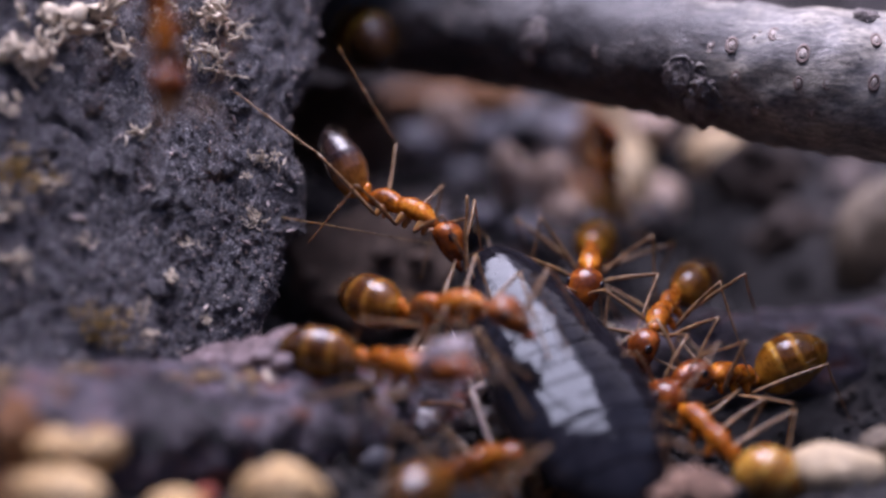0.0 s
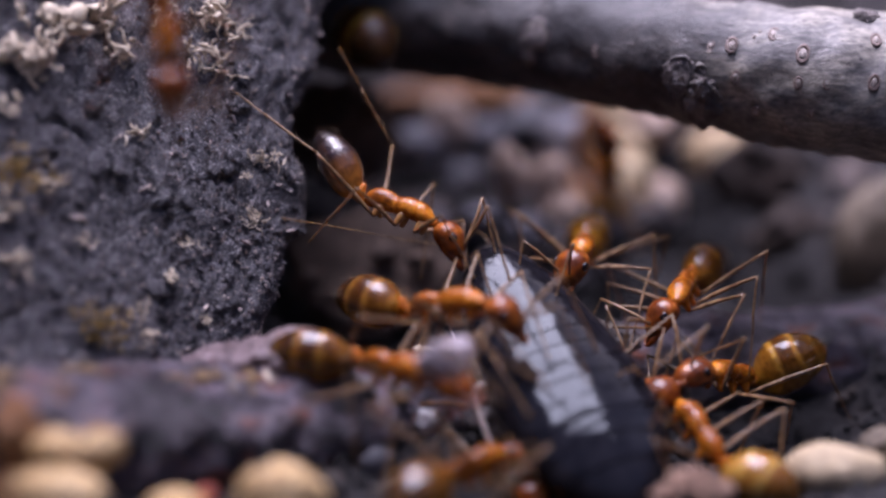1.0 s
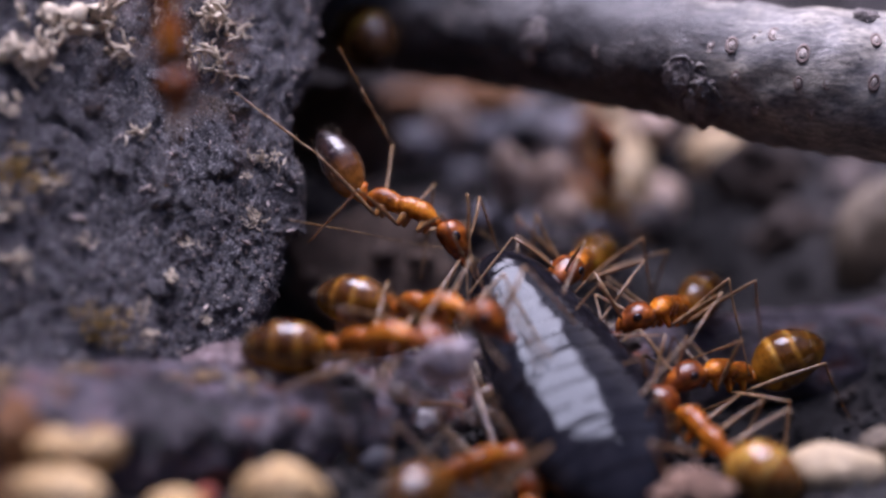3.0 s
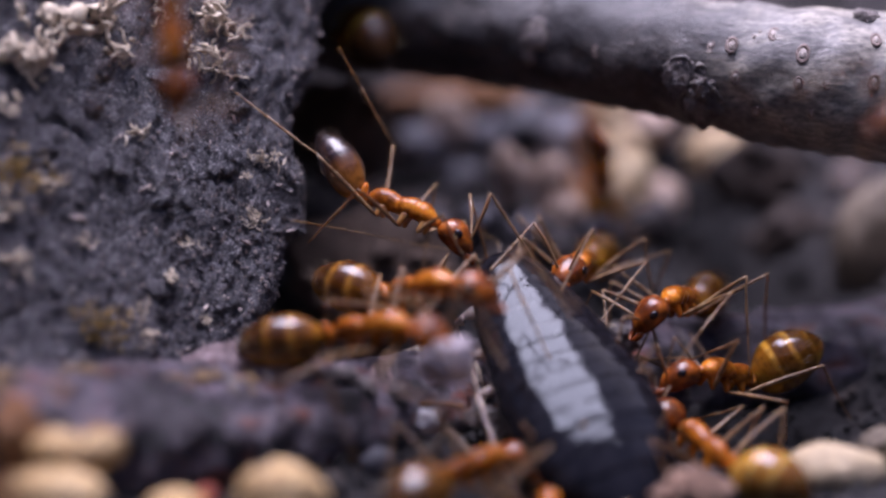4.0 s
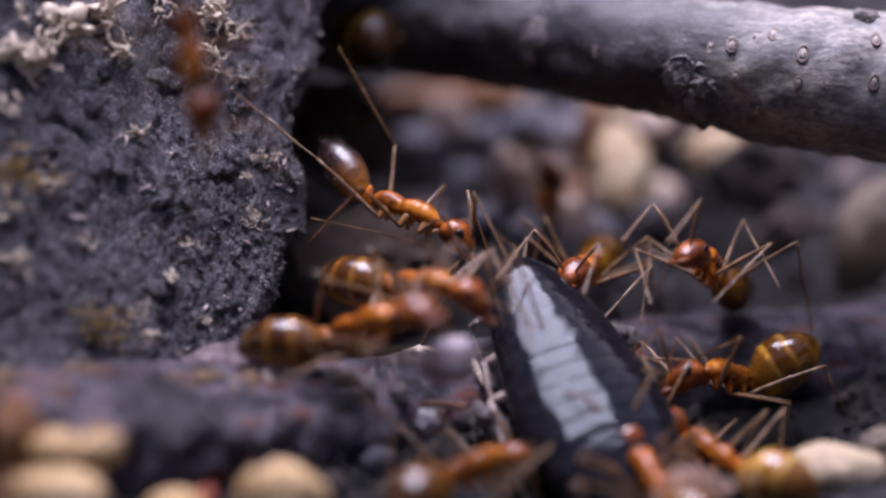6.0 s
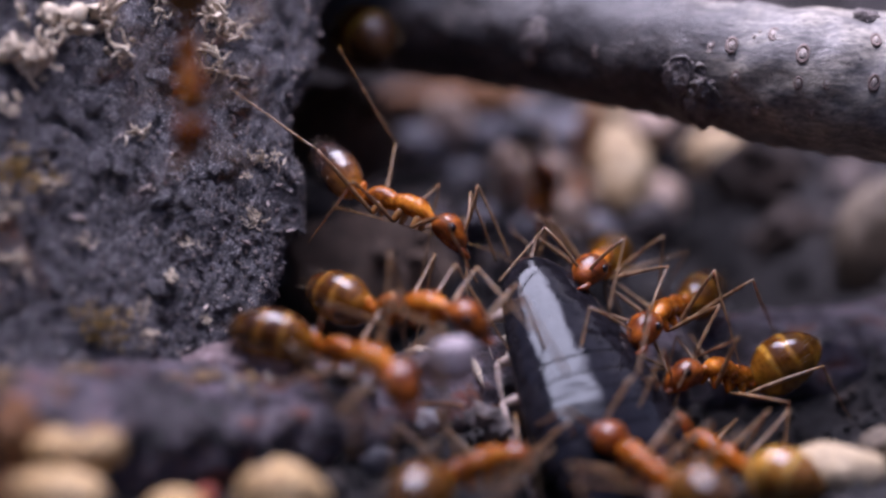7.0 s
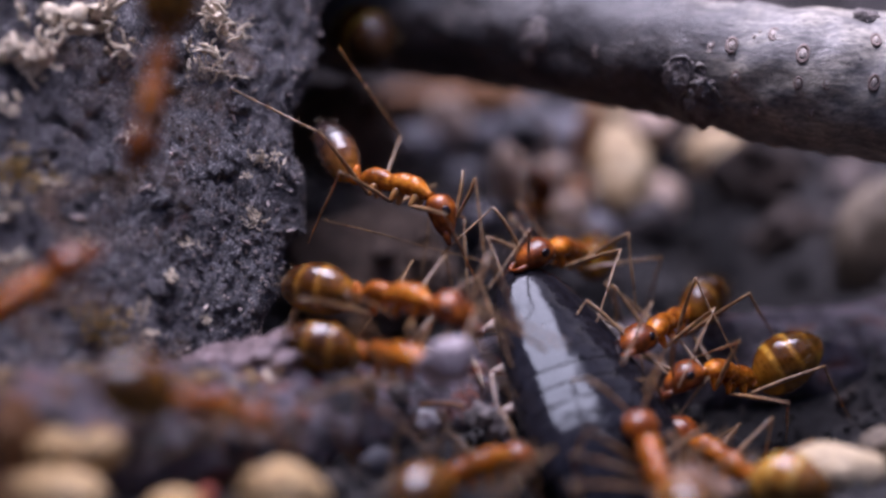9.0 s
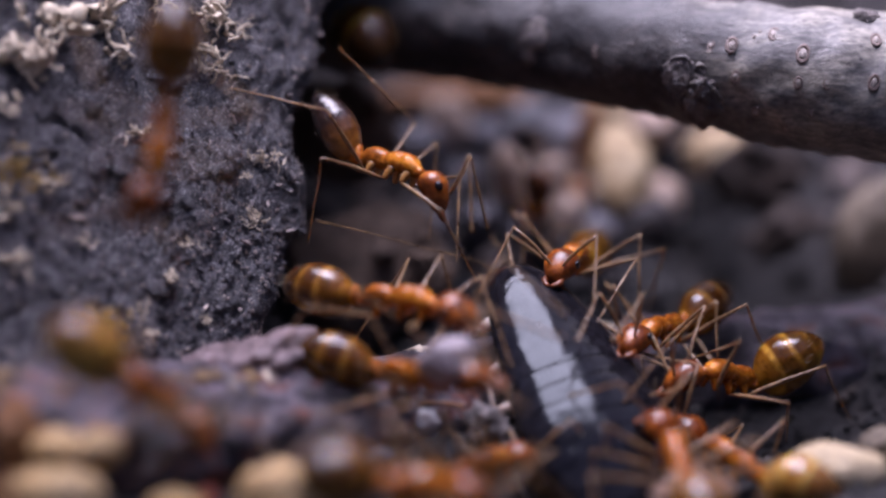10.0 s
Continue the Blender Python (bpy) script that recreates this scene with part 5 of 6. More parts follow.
    crawl(ANTS[2], 5, knees={(k, -1): (-0.6, -0.7, 0.15) for k in range(3)})
    # ant behind the cockroach, facing it
    walk(ANTS[3], [(0, pose(0.00514, 0.00232, 0.00376, -5.5, -6.8, -94.4)), (0.5, pose(0.00509, 0.00238, 0.00394, -5.5, -11.0, -96.7)), (1, pose(0.00490, 0.00247, 0.00418, -5.5, -13.2, -96.8)), (1.5, pose(0.00430, 0.00245, 0.00413, -5.2, -15.2, -101.4)), (2, pose(0.00475, 0.00230, 0.00371, -5.1, -17.3, -103.8)), (2.5, pose(0.00480, 0.00229, 0.00368, -5.2, -16.1, -101.5)), (4, pose(0.00490, 0.00228, 0.00367, -5.2, -15.2, -101.4)), (5.5, pose(0.00492, 0.00225, 0.00357, -5.3, -15.3, -100.5)), (7, pose(0.00554, 0.00230, 0.00371, -5.4, -17.5, -99.3)), (7.5, pose(0.00539, 0.00233, 0.00381, -5.0, -21.4, -106.5)), (8, pose(0.00480, 0.00237, 0.00390, -4.4, -24.4, -115.5)), (8.5, pose(0.00435, 0.00240, 0.00399, -4.2, -24.0, -117.5)), (9, pose(0.00435, 0.00242, 0.00404, -4.2, -22.0, -117.2)), (9.5, pose(0.00435, 0.00242, 0.00404, -4.9, -23.3, -108.9)), (10, pose(0.00465, 0.00236, 0.00388, -5.1, -18.1, -103.9))])
    walk(kids(ANTS[3], "head")[0], [(0, pose(0.00140, 0.00000, -0.00005, 0.0, 43.0, -8.3)), (0.5, pose(0.00140, 0.00000, -0.00005, 0.0, 39.0, -18.8)), (1, pose(0.00140, 0.00000, -0.00005, -0.0, 47.5, -27.2)), (1.5, pose(0.00140, 0.00000, -0.00005, -0.0, 25.5, -11.6)), (2, pose(0.00140, 0.00000, -0.00005, 0.0, 17.9, -13.9)), (2.5, pose(0.00140, 0.00000, -0.00005, -0.0, 18.2, -19.3)), (4, pose(0.00140, 0.00000, -0.00005, 0.0, 16.0, -16.4)), (5.5, pose(0.00140, 0.00000, -0.00005, -0.0, 12.8, -19.1)), (7, pose(0.00140, 0.00000, -0.00005, 0.0, 21.4, -18.0)), (7.5, pose(0.00140, 0.00000, -0.00005, 0.0, 19.0, -18.4)), (8, pose(0.00140, 0.00000, -0.00005, -0.0, 17.6, -23.4)), (8.5, pose(0.00140, 0.00000, -0.00005, 0.0, 26.9, -16.5)), (9, pose(0.00140, 0.00000, -0.00005, -0.0, 27.1, -28.6)), (9.5, pose(0.00140, 0.00000, -0.00005, -0.0, 28.0, -16.2)), (10, pose(0.00140, 0.00000, -0.00005, -0.0, 25.0, -9.2))])
    walk(kids(ANTS[3], "gaster")[0], [(0, pose(-0.00180, 0.00000, -0.00018, 0.0, 0.3, -8.4)), (0.5, pose(-0.00180, 0.00000, -0.00018, 0.0, 8.3, -0.9)), (1, pose(-0.00180, 0.00000, -0.00018, 0.0, 3.1, -1.6)), (1.5, pose(-0.00180, 0.00000, -0.00018, 0.0, 1.6, 0.4)), (2, pose(-0.00180, 0.00000, -0.00018, -0.0, 4.3, -3.2)), (2.5, pose(-0.00180, 0.00000, -0.00018, 0.0, 3.6, -7.5)), (4, pose(-0.00180, 0.00000, -0.00018, -0.0, 2.5, -5.7)), (5.5, pose(-0.00180, 0.00000, -0.00018, 0.0, 4.8, -8.2)), (7, pose(-0.00180, 0.00000, -0.00018, 0.0, 6.4, -3.2)), (7.5, pose(-0.00180, 0.00000, -0.00018, 0.0, 10.3, 0.1)), (8, pose(-0.00180, 0.00000, -0.00018, 0.0, 12.1, -0.6)), (8.5, pose(-0.00180, 0.00000, -0.00018, 0.0, 8.9, 4.4)), (9, pose(-0.00180, 0.00000, -0.00018, -0.0, 1.7, 8.6)), (9.5, pose(-0.00180, 0.00000, -0.00018, 0.0, 8.8, -4.0)), (10, pose(-0.00180, 0.00000, -0.00018, -0.0, 5.1, 3.2))])
    crawl(ANTS[3], 6)
    # ant at the side of the cockroach, darts up and comes back
    walk(ANTS[4], [(0, pose(0.00756, 0.00020, 0.00263, 9.4, 3.6, -110.2)), (0.5, pose(0.00800, 0.00025, 0.00277, 10.2, 1.0, -104.1)), (1, pose(0.00824, 0.00048, 0.00340, 10.0, -2.8, -106.4)), (1.5, pose(0.00790, 0.00047, 0.00336, 9.6, -12.4, -113.3)), (2, pose(0.00761, 0.00035, 0.00304, 9.9, -18.4, -114.2)), (2.5, pose(0.00766, 0.00024, 0.00272, 9.5, -16.1, -115.8)), (4, pose(0.00809, 0.00035, 0.00304, 9.9, -18.4, -114.2)), (4.5, pose(0.00843, 0.00060, 0.00372, 10.1, -16.6, -111.9)), (4.8, pose(0.00858, 0.00081, 0.00431, 12.3, -34.9, -112.5)), (5, pose(0.00867, 0.00096, 0.00472, 15.5, -45.7, -110.3)), (5.3, pose(0.00990, 0.00090, 0.00475, 12.0, -46.0, -116.0)), (5.5, pose(0.00992, 0.00086, 0.00450, 8.0, -42.0, -117.0)), (5.7, pose(0.00990, 0.00086, 0.00445, 8.0, -40.0, -117.0)), (6.2, pose(0.00853, 0.00062, 0.00377, 10.9, -26.7, -113.4)), (7, pose(0.00771, 0.00022, 0.00268, 8.9, -9.9, -117.1)), (7.5, pose(0.00771, 0.00019, 0.00259, 8.9, -9.9, -117.1)), (8, pose(0.00780, 0.00020, 0.00263, 8.8, -7.9, -117.0)), (8.5, pose(0.00776, 0.00012, 0.00240, 8.4, -5.5, -119.1)), (9, pose(0.00766, 0.00005, 0.00222, 8.4, -5.5, -119.1)), (9.5, pose(0.00761, 0.00004, 0.00218, 8.2, -11.1, -121.9)), (10, pose(0.00747, 0.00000, 0.00209, 7.7, -10.7, -124.2))])
    walk(kids(ANTS[4], "head")[0], [(0, pose(0.00140, 0.00000, -0.00005, 0.0, 48.5, -41.8)), (0.5, pose(0.00140, 0.00000, -0.00005, -0.0, 38.3, -57.4)), (1, pose(0.00140, 0.00000, -0.00005, 0.0, 38.8, -59.4)), (1.5, pose(0.00140, 0.00000, -0.00005, 0.0, 28.8, -64.2)), (2, pose(0.00140, 0.00000, -0.00005, 0.0, 29.3, -67.5)), (2.5, pose(0.00140, 0.00000, -0.00005, -0.0, 17.8, -64.8)), (4, pose(0.00140, 0.00000, -0.00005, -23.0, 38.9, -67.7)), (4.5, pose(0.00140, 0.00000, -0.00005, -0.0, 27.4, -62.1)), (4.8, pose(0.00140, 0.00000, -0.00005, 0.0, -9.7, -61.5)), (5, pose(0.00140, 0.00000, -0.00005, 0.0, -7.9, -50.2)), (5.5, pose(0.00140, 0.00000, -0.00005, 0.0, 12.0, -14.0)), (6.2, pose(0.00140, 0.00000, -0.00005, -0.0, 13.7, -15.5)), (7, pose(0.00140, 0.00000, -0.00005, -0.0, 26.8, -6.0)), (7.5, pose(0.00140, 0.00000, -0.00005, 0.0, 30.8, 1.0)), (8, pose(0.00140, 0.00000, -0.00005, 0.0, 33.1, -0.5)), (8.5, pose(0.00140, 0.00000, -0.00005, -0.0, 15.3, -4.7)), (9, pose(0.00140, 0.00000, -0.00005, 0.0, 1.6, -10.1)), (9.5, pose(0.00140, 0.00000, -0.00005, -0.0, 7.6, -0.9)), (10, pose(0.00140, 0.00000, -0.00005, 0.0, 7.9, 7.6))])
    walk(kids(ANTS[4], "gaster")[0], [(0, pose(-0.00180, 0.00000, -0.00018, -0.0, -6.4, -14.0)), (0.5, pose(-0.00180, 0.00000, -0.00018, 0.0, 0.6, -13.6)), (1, pose(-0.00180, 0.00000, -0.00018, 0.0, -3.5, -8.6)), (1.5, pose(-0.00180, 0.00000, -0.00018, 0.0, 4.9, -6.7)), (2, pose(-0.00180, 0.00000, -0.00018, -0.0, 15.3, -14.2)), (2.5, pose(-0.00180, 0.00000, -0.00018, 0.0, 19.1, -11.2)), (4, pose(-0.00180, 0.00000, -0.00018, -0.0, 9.3, -5.3)), (4.5, pose(-0.00180, 0.00000, -0.00018, 0.0, -2.4, -8.4)), (4.8, pose(-0.00180, 0.00000, -0.00018, -0.0, 3.9, -10.7)), (5, pose(-0.00180, 0.00000, -0.00018, 0.0, 5.8, -15.7)), (5.5, pose(-0.00180, 0.00000, -0.00018, 0.0, 3.3, 3.6)), (6.2, pose(-0.00180, 0.00000, -0.00018, 0.0, 0.1, 0.3)), (7, pose(-0.00180, 0.00000, -0.00018, 0.0, 8.1, -5.6)), (7.5, pose(-0.00180, 0.00000, -0.00018, -0.0, 9.7, -5.5)), (8, pose(-0.00180, 0.00000, -0.00018, 0.0, 9.5, -5.6)), (8.5, pose(-0.00180, 0.00000, -0.00018, -0.0, 9.5, -5.5)), (9, pose(-0.00180, 0.00000, -0.00018, 0.0, 13.4, -8.7)), (9.5, pose(-0.00180, 0.00000, -0.00018, -0.0, 23.4, -8.2)), (10, pose(-0.00180, 0.00000, -0.00018, 0.0, 23.6, -8.0))])
    crawl(ANTS[4], 7)
    # ant that bites the flank and stays
    walk(ANTS[5], [(0, pose(0.00977, -0.00147, 0.00096, 1.5, -20.2, -130.9)), (1, pose(0.00975, -0.00145, 0.00100, 1.6, -22.3, -130.5)), (2.5, pose(0.00967, -0.00144, 0.00106, 1.5, -19.8, -130.8)), (4, pose(0.00958, -0.00144, 0.00105, 1.2, -22.7, -137.7)), (4.5, pose(0.00958, -0.00142, 0.00109, 1.5, -28.1, -134.1)), (5.5, pose(0.00967, -0.00146, 0.00099, 1.5, -26.2, -133.2)), (7, pose(0.00963, -0.00144, 0.00103, 1.3, -26.3, -136.3)), (8.5, pose(0.00965, -0.00145, 0.00100, 1.2, -24.8, -137.5)), (10, pose(0.00967, -0.00146, 0.00099, 1.2, -23.8, -138.3))])
    walk(kids(ANTS[5], "head")[0], [(0, pose(0.00140, 0.00000, -0.00005, -0.0, 8.1, -18.3)), (1, pose(0.00140, 0.00000, -0.00005, 0.0, 12.4, -12.9)), (2.5, pose(0.00140, 0.00000, -0.00005, 0.0, 21.0, -18.7)), (4, pose(0.00140, 0.00000, -0.00005, 0.0, 37.0, -43.3)), (4.5, pose(0.00140, 0.00000, -0.00005, -0.0, 43.6, -50.9)), (5.5, pose(0.00140, 0.00000, -0.00005, 0.0, 37.3, -50.5)), (7, pose(0.00140, 0.00000, -0.00005, 0.0, 42.9, -39.9)), (8.5, pose(0.00140, 0.00000, -0.00005, 0.0, 39.5, -30.5)), (10, pose(0.00140, 0.00000, -0.00005, 0.0, 34.6, -23.7))])
    walk(kids(ANTS[5], "gaster")[0], [(0, pose(-0.00180, 0.00000, -0.00018, 0.0, 41.4, -48.8)), (1, pose(-0.00180, 0.00000, -0.00018, 0.0, 42.3, -50.8)), (2.5, pose(-0.00180, 0.00000, -0.00018, 0.0, 40.4, -48.8)), (4, pose(-0.00180, 0.00000, -0.00018, 0.0, 50.2, -41.8)), (4.5, pose(-0.00180, 0.00000, -0.00018, 0.0, 53.5, -51.6)), (5.5, pose(-0.00180, 0.00000, -0.00018, -0.0, 53.4, -50.9)), (7, pose(-0.00180, 0.00000, -0.00018, 0.0, 54.4, -46.9)), (8.5, pose(-0.00180, 0.00000, -0.00018, 0.0, 54.4, -43.7)), (10, pose(-0.00180, 0.00000, -0.00018, 0.0, 54.3, -41.6))])
    crawl(ANTS[5], 8, planted={(2, 1): (14.26, 0.69, -1.65), (1, 1): (11.77, -1.27, -1.56), (0, 1): (8.50, -0.63, 1.25)}, knees={(2, 1): (0.53, -0.35, 0.77), (1, 1): (0.55, -0.76, 0.35), (0, 1): (0.25, -0.14, 0.96)})
    # ant low at the flank
    walk(ANTS[6], [(0, pose(0.00851, -0.00518, 0.00070, 6.1, -12.5, 120.2)), (0.5, pose(0.00846, -0.00523, 0.00058, 8.4, -18.2, 114.5)), (1, pose(0.00832, -0.00520, 0.00066, 7.0, -23.7, 117.7)), (1.5, pose(0.00814, -0.00518, 0.00070, 7.6, -16.2, 116.3)), (2.5, pose(0.00832, -0.00517, 0.00075, 8.1, -9.5, 115.6)), (4, pose(0.00846, -0.00534, 0.00027, 7.6, -3.5, 117.4)), (4.5, pose(0.00860, -0.00540, 0.00010, 6.7, -3.9, 119.5)), (5.5, pose(0.00860, -0.00542, 0.00006, 6.8, -1.8, 119.5)), (7, pose(0.00874, -0.00542, 0.00006, 6.0, 1.8, 121.6)), (8, pose(0.00878, -0.00543, 0.00001, 6.9, 0.2, 119.4)), (9, pose(0.00892, -0.00550, -0.00016, 5.9, -0.2, 121.6)), (10, pose(0.00929, -0.00550, -0.00016, 5.9, -0.2, 121.6))])
    walk(kids(ANTS[6], "head")[0], [(0, pose(0.00140, 0.00000, -0.00005, 0.0, 2.4, 10.7)), (0.5, pose(0.00140, 0.00000, -0.00005, 0.0, 16.9, 6.1)), (1, pose(0.00140, 0.00000, -0.00005, 0.0, 16.4, 25.9)), (1.5, pose(0.00140, 0.00000, -0.00005, 0.0, 12.8, 17.2)), (2.5, pose(0.00140, 0.00000, -0.00005, 0.0, -0.6, 44.0)), (4, pose(0.00140, 0.00000, -0.00005, 0.0, -9.4, 15.9)), (4.5, pose(0.00140, 0.00000, -0.00005, 0.0, -18.9, 22.9)), (5.5, pose(0.00140, 0.00000, -0.00005, 0.0, -20.7, 23.6)), (7, pose(0.00140, 0.00000, -0.00005, 0.0, -7.2, 2.0)), (8, pose(0.00140, 0.00000, -0.00005, 0.0, -5.1, 0.4)), (9, pose(0.00140, 0.00000, -0.00005, 0.0, -8.7, 2.4)), (10, pose(0.00140, 0.00000, -0.00005, 0.0, -14.3, 16.8))])
    walk(kids(ANTS[6], "gaster")[0], [(0, pose(-0.00180, 0.00000, -0.00018, 0.0, -7.1, 39.9)), (0.5, pose(-0.00180, 0.00000, -0.00018, 0.0, 13.7, 31.1)), (1, pose(-0.00180, 0.00000, -0.00018, 0.0, 19.2, 25.0)), (1.5, pose(-0.00180, 0.00000, -0.00018, -0.0, 9.8, 24.0)), (2.5, pose(-0.00180, 0.00000, -0.00018, -0.0, 2.0, 25.8)), (4, pose(-0.00180, 0.00000, -0.00018, 0.0, 2.5, 29.0)), (4.5, pose(-0.00180, 0.00000, -0.00018, -0.0, 6.4, 23.4)), (5.5, pose(-0.00180, 0.00000, -0.00018, 0.0, 4.6, 23.6)), (7, pose(-0.00180, 0.00000, -0.00018, 0.0, 1.4, 27.7)), (8, pose(-0.00180, 0.00000, -0.00018, -0.0, 4.4, 33.0)), (9, pose(-0.00180, 0.00000, -0.00018, -0.0, 8.2, 27.5)), (10, pose(-0.00180, 0.00000, -0.00018, 0.0, 4.8, 27.5))])
    crawl(ANTS[6], 9)
    # ant in front of the tail, nearly still
    walk(ANTS[7], [(0, pose(0.00104, -0.00794, 0.00072, -5.6, 3.9, 48.1)), (5, pose(0.00107, -0.00795, 0.00069, -5.5, 2.8, 46.7)), (8, pose(0.00113, -0.00796, 0.00067, -5.6, 3.9, 48.1)), (10, pose(0.00122, -0.00797, 0.00066, -5.6, 4.6, 48.1))])
    walk(kids(ANTS[7], "head")[0], [(0, pose(0.00140, 0.00000, -0.00005, -0.0, 35.3, 15.0)), (5, pose(0.00140, 0.00000, -0.00005, 0.0, 34.3, 15.4)), (8, pose(0.00140, 0.00000, -0.00005, 0.0, 31.7, 12.0)), (10, pose(0.00140, 0.00000, -0.00005, 0.0, 27.9, 12.2))])
    walk(kids(ANTS[7], "gaster")[0], [(0, pose(-0.00180, 0.00000, -0.00018, -0.0, -4.5, 15.4)), (5, pose(-0.00180, 0.00000, -0.00018, -0.0, -2.5, 16.8)), (8, pose(-0.00180, 0.00000, -0.00018, 0.0, -2.4, 13.7)), (10, pose(-0.00180, 0.00000, -0.00018, 0.0, -2.5, 13.6))])
    crawl(ANTS[7], 10, planted={(0, -1): (1.06, -10.27, 0.19)})
    # ant climbing down the bark
    ANTS[8].scale = (0.95, 0.95, 0.95)
    walk(ANTS[8], [(0, pose(-0.00837, -0.00712, 0.01486, -17.5, 60.2, -76.5)), (2.5, pose(-0.00821, -0.00710, 0.01472, -16.9, 60.3, -75.9)), (4, pose(-0.00810, -0.00710, 0.01462, -21.1, 59.5, -80.7)), (4.5, pose(-0.00793, -0.00706, 0.01450, -23.2, 59.0, -83.2)), (5.5, pose(-0.00768, -0.00700, 0.01434, -8.2, 61.4, -66.0)), (7, pose(-0.00758, -0.00755, 0.01338, -22.2, 59.2, -82.0)), (7.5, pose(-0.00859, -0.00806, 0.01362, -43.7, 49.1, -108.2)), (8, pose(-0.00887, -0.00827, 0.01359, -48.2, 44.7, -114.5)), (8.5, pose(-0.00890, -0.00834, 0.01352, -47.8, 45.1, -113.9)), (9, pose(-0.00853, -0.00832, 0.01317, -40.8, 51.3, -104.5)), (9.5, pose(-0.00786, -0.00844, 0.01228, -11.5, 61.1, -69.6)), (10, pose(-0.00831, -0.00907, 0.01177, -38.1, 53.0, -101.0))])
    walk(kids(ANTS[8], "head")[0], [(0, pose(0.00140, 0.00000, -0.00005, 0.0, 17.3, 6.9)), (2.5, pose(0.00140, 0.00000, -0.00005, 0.0, 25.4, 13.9)), (4, pose(0.00140, 0.00000, -0.00005, 0.0, 41.4, 26.8)), (4.5, pose(0.00140, 0.00000, -0.00005, 0.0, 47.3, 24.5)), (5.5, pose(0.00140, 0.00000, -0.00005, -0.0, 19.6, 20.2)), (7, pose(0.00140, 0.00000, -0.00005, -0.0, 42.3, 13.2)), (7.5, pose(0.00140, 0.00000, -0.00005, 0.0, 41.3, 30.1)), (8, pose(0.00140, 0.00000, -0.00005, -0.0, 46.1, 32.6)), (8.5, pose(0.00140, 0.00000, -0.00005, 0.0, 47.3, 30.4)), (9, pose(0.00140, 0.00000, -0.00005, -0.0, 47.0, 18.7)), (9.5, pose(0.00140, 0.00000, -0.00005, -0.0, 40.7, 21.5)), (10, pose(0.00140, 0.00000, -0.00005, 0.0, 34.6, -12.8))])
    walk(kids(ANTS[8], "gaster")[0], [(0, pose(-0.00180, 0.00000, -0.00018, 0.0, 14.1, 2.4)), (2.5, pose(-0.00180, 0.00000, -0.00018, 0.0, 17.0, 1.7)), (4, pose(-0.00180, 0.00000, -0.00018, 0.0, 12.7, 2.7)), (4.5, pose(-0.00180, 0.00000, -0.00018, 0.0, 7.8, 4.3)), (5.5, pose(-0.00180, 0.00000, -0.00018, 0.0, 5.9, 2.6)), (7, pose(-0.00180, 0.00000, -0.00018, 0.0, 15.5, 3.4)), (7.5, pose(-0.00180, 0.00000, -0.00018, 0.0, 13.7, 5.7)), (8, pose(-0.00180, 0.00000, -0.00018, 0.0, 18.4, 21.0)), (8.5, pose(-0.00180, 0.00000, -0.00018, 0.0, 11.8, 12.6)), (9, pose(-0.00180, 0.00000, -0.00018, 0.0, 6.8, 5.8)), (9.5, pose(-0.00180, 0.00000, -0.00018, 0.0, 8.9, -0.3)), (10, pose(-0.00180, 0.00000, -0.00018, 0.0, 17.5, 11.1))])
    crawl(ANTS[8], 11)
    # ant in the dark behind the bark
    ANTS[9].scale = (1.2, 1.2, 1.2)
    walk(ANTS[9], [(0, pose(-0.00420, 0.01248, 0.01024, 6.2, 0.1, 109.5)), (5, pose(-0.00419, 0.01248, 0.01025, 6.2, 0.5, 109.9)), (10, pose(-0.00424, 0.01249, 0.01028, 6.2, 0.1, 109.5))])
    walk(kids(ANTS[9], "head")[0], [(0, pose(0.00140, 0.00000, -0.00005, 0.0, -21.0, 3.6)), (5, pose(0.00140, 0.00000, -0.00005, 0.0, -21.4, 3.2)), (10, pose(0.00140, 0.00000, -0.00005, 0.0, -19.4, 3.2))])
    walk(kids(ANTS[9], "gaster")[0], [(0, pose(-0.00180, 0.00000, -0.00018, 0.0, -5.2, 6.5)), (5, pose(-0.00180, 0.00000, -0.00018, 0.0, -5.3, 6.4)), (10, pose(-0.00180, 0.00000, -0.00018, 0.0, -5.0, 6.2))])
    crawl(ANTS[9], 12)
    # ant that runs past close to the lens side
    walk(ANTS[10], [(0, pose(0.02308, -0.00961, 0.01221, 5.5, 10.7, 136.1)), (3.8, pose(0.01713, -0.00960, 0.01225, 5.4, 9.0, 135.8)), (4.1, pose(0.01382, -0.00960, 0.01225, 5.4, 5.6, 135.4)), (4.4, pose(0.01093, -0.00964, 0.01213, 5.7, 8.4, 131.0)), (4.5, pose(0.00993, -0.00963, 0.01216, 5.7, 7.4, 130.9)), (4.7, pose(0.00688, -0.00950, 0.01252, 5.4, 3.9, 135.2)), (5, pose(0.00167, -0.00922, 0.01330, 5.6, -5.9, 130.8)), (5.3, pose(-0.00081, -0.00872, 0.01466, 5.9, 1.5, 122.1)), (5.5, pose(-0.00271, -0.00812, 0.01633, 6.0, 0.4, 118.2)), (6, pose(-0.00742, -0.00679, 0.01998, 5.9, -4.0, 122.2)), (10, pose(-0.00908, -0.00616, 0.02169, 5.9, -4.0, 122.2))])
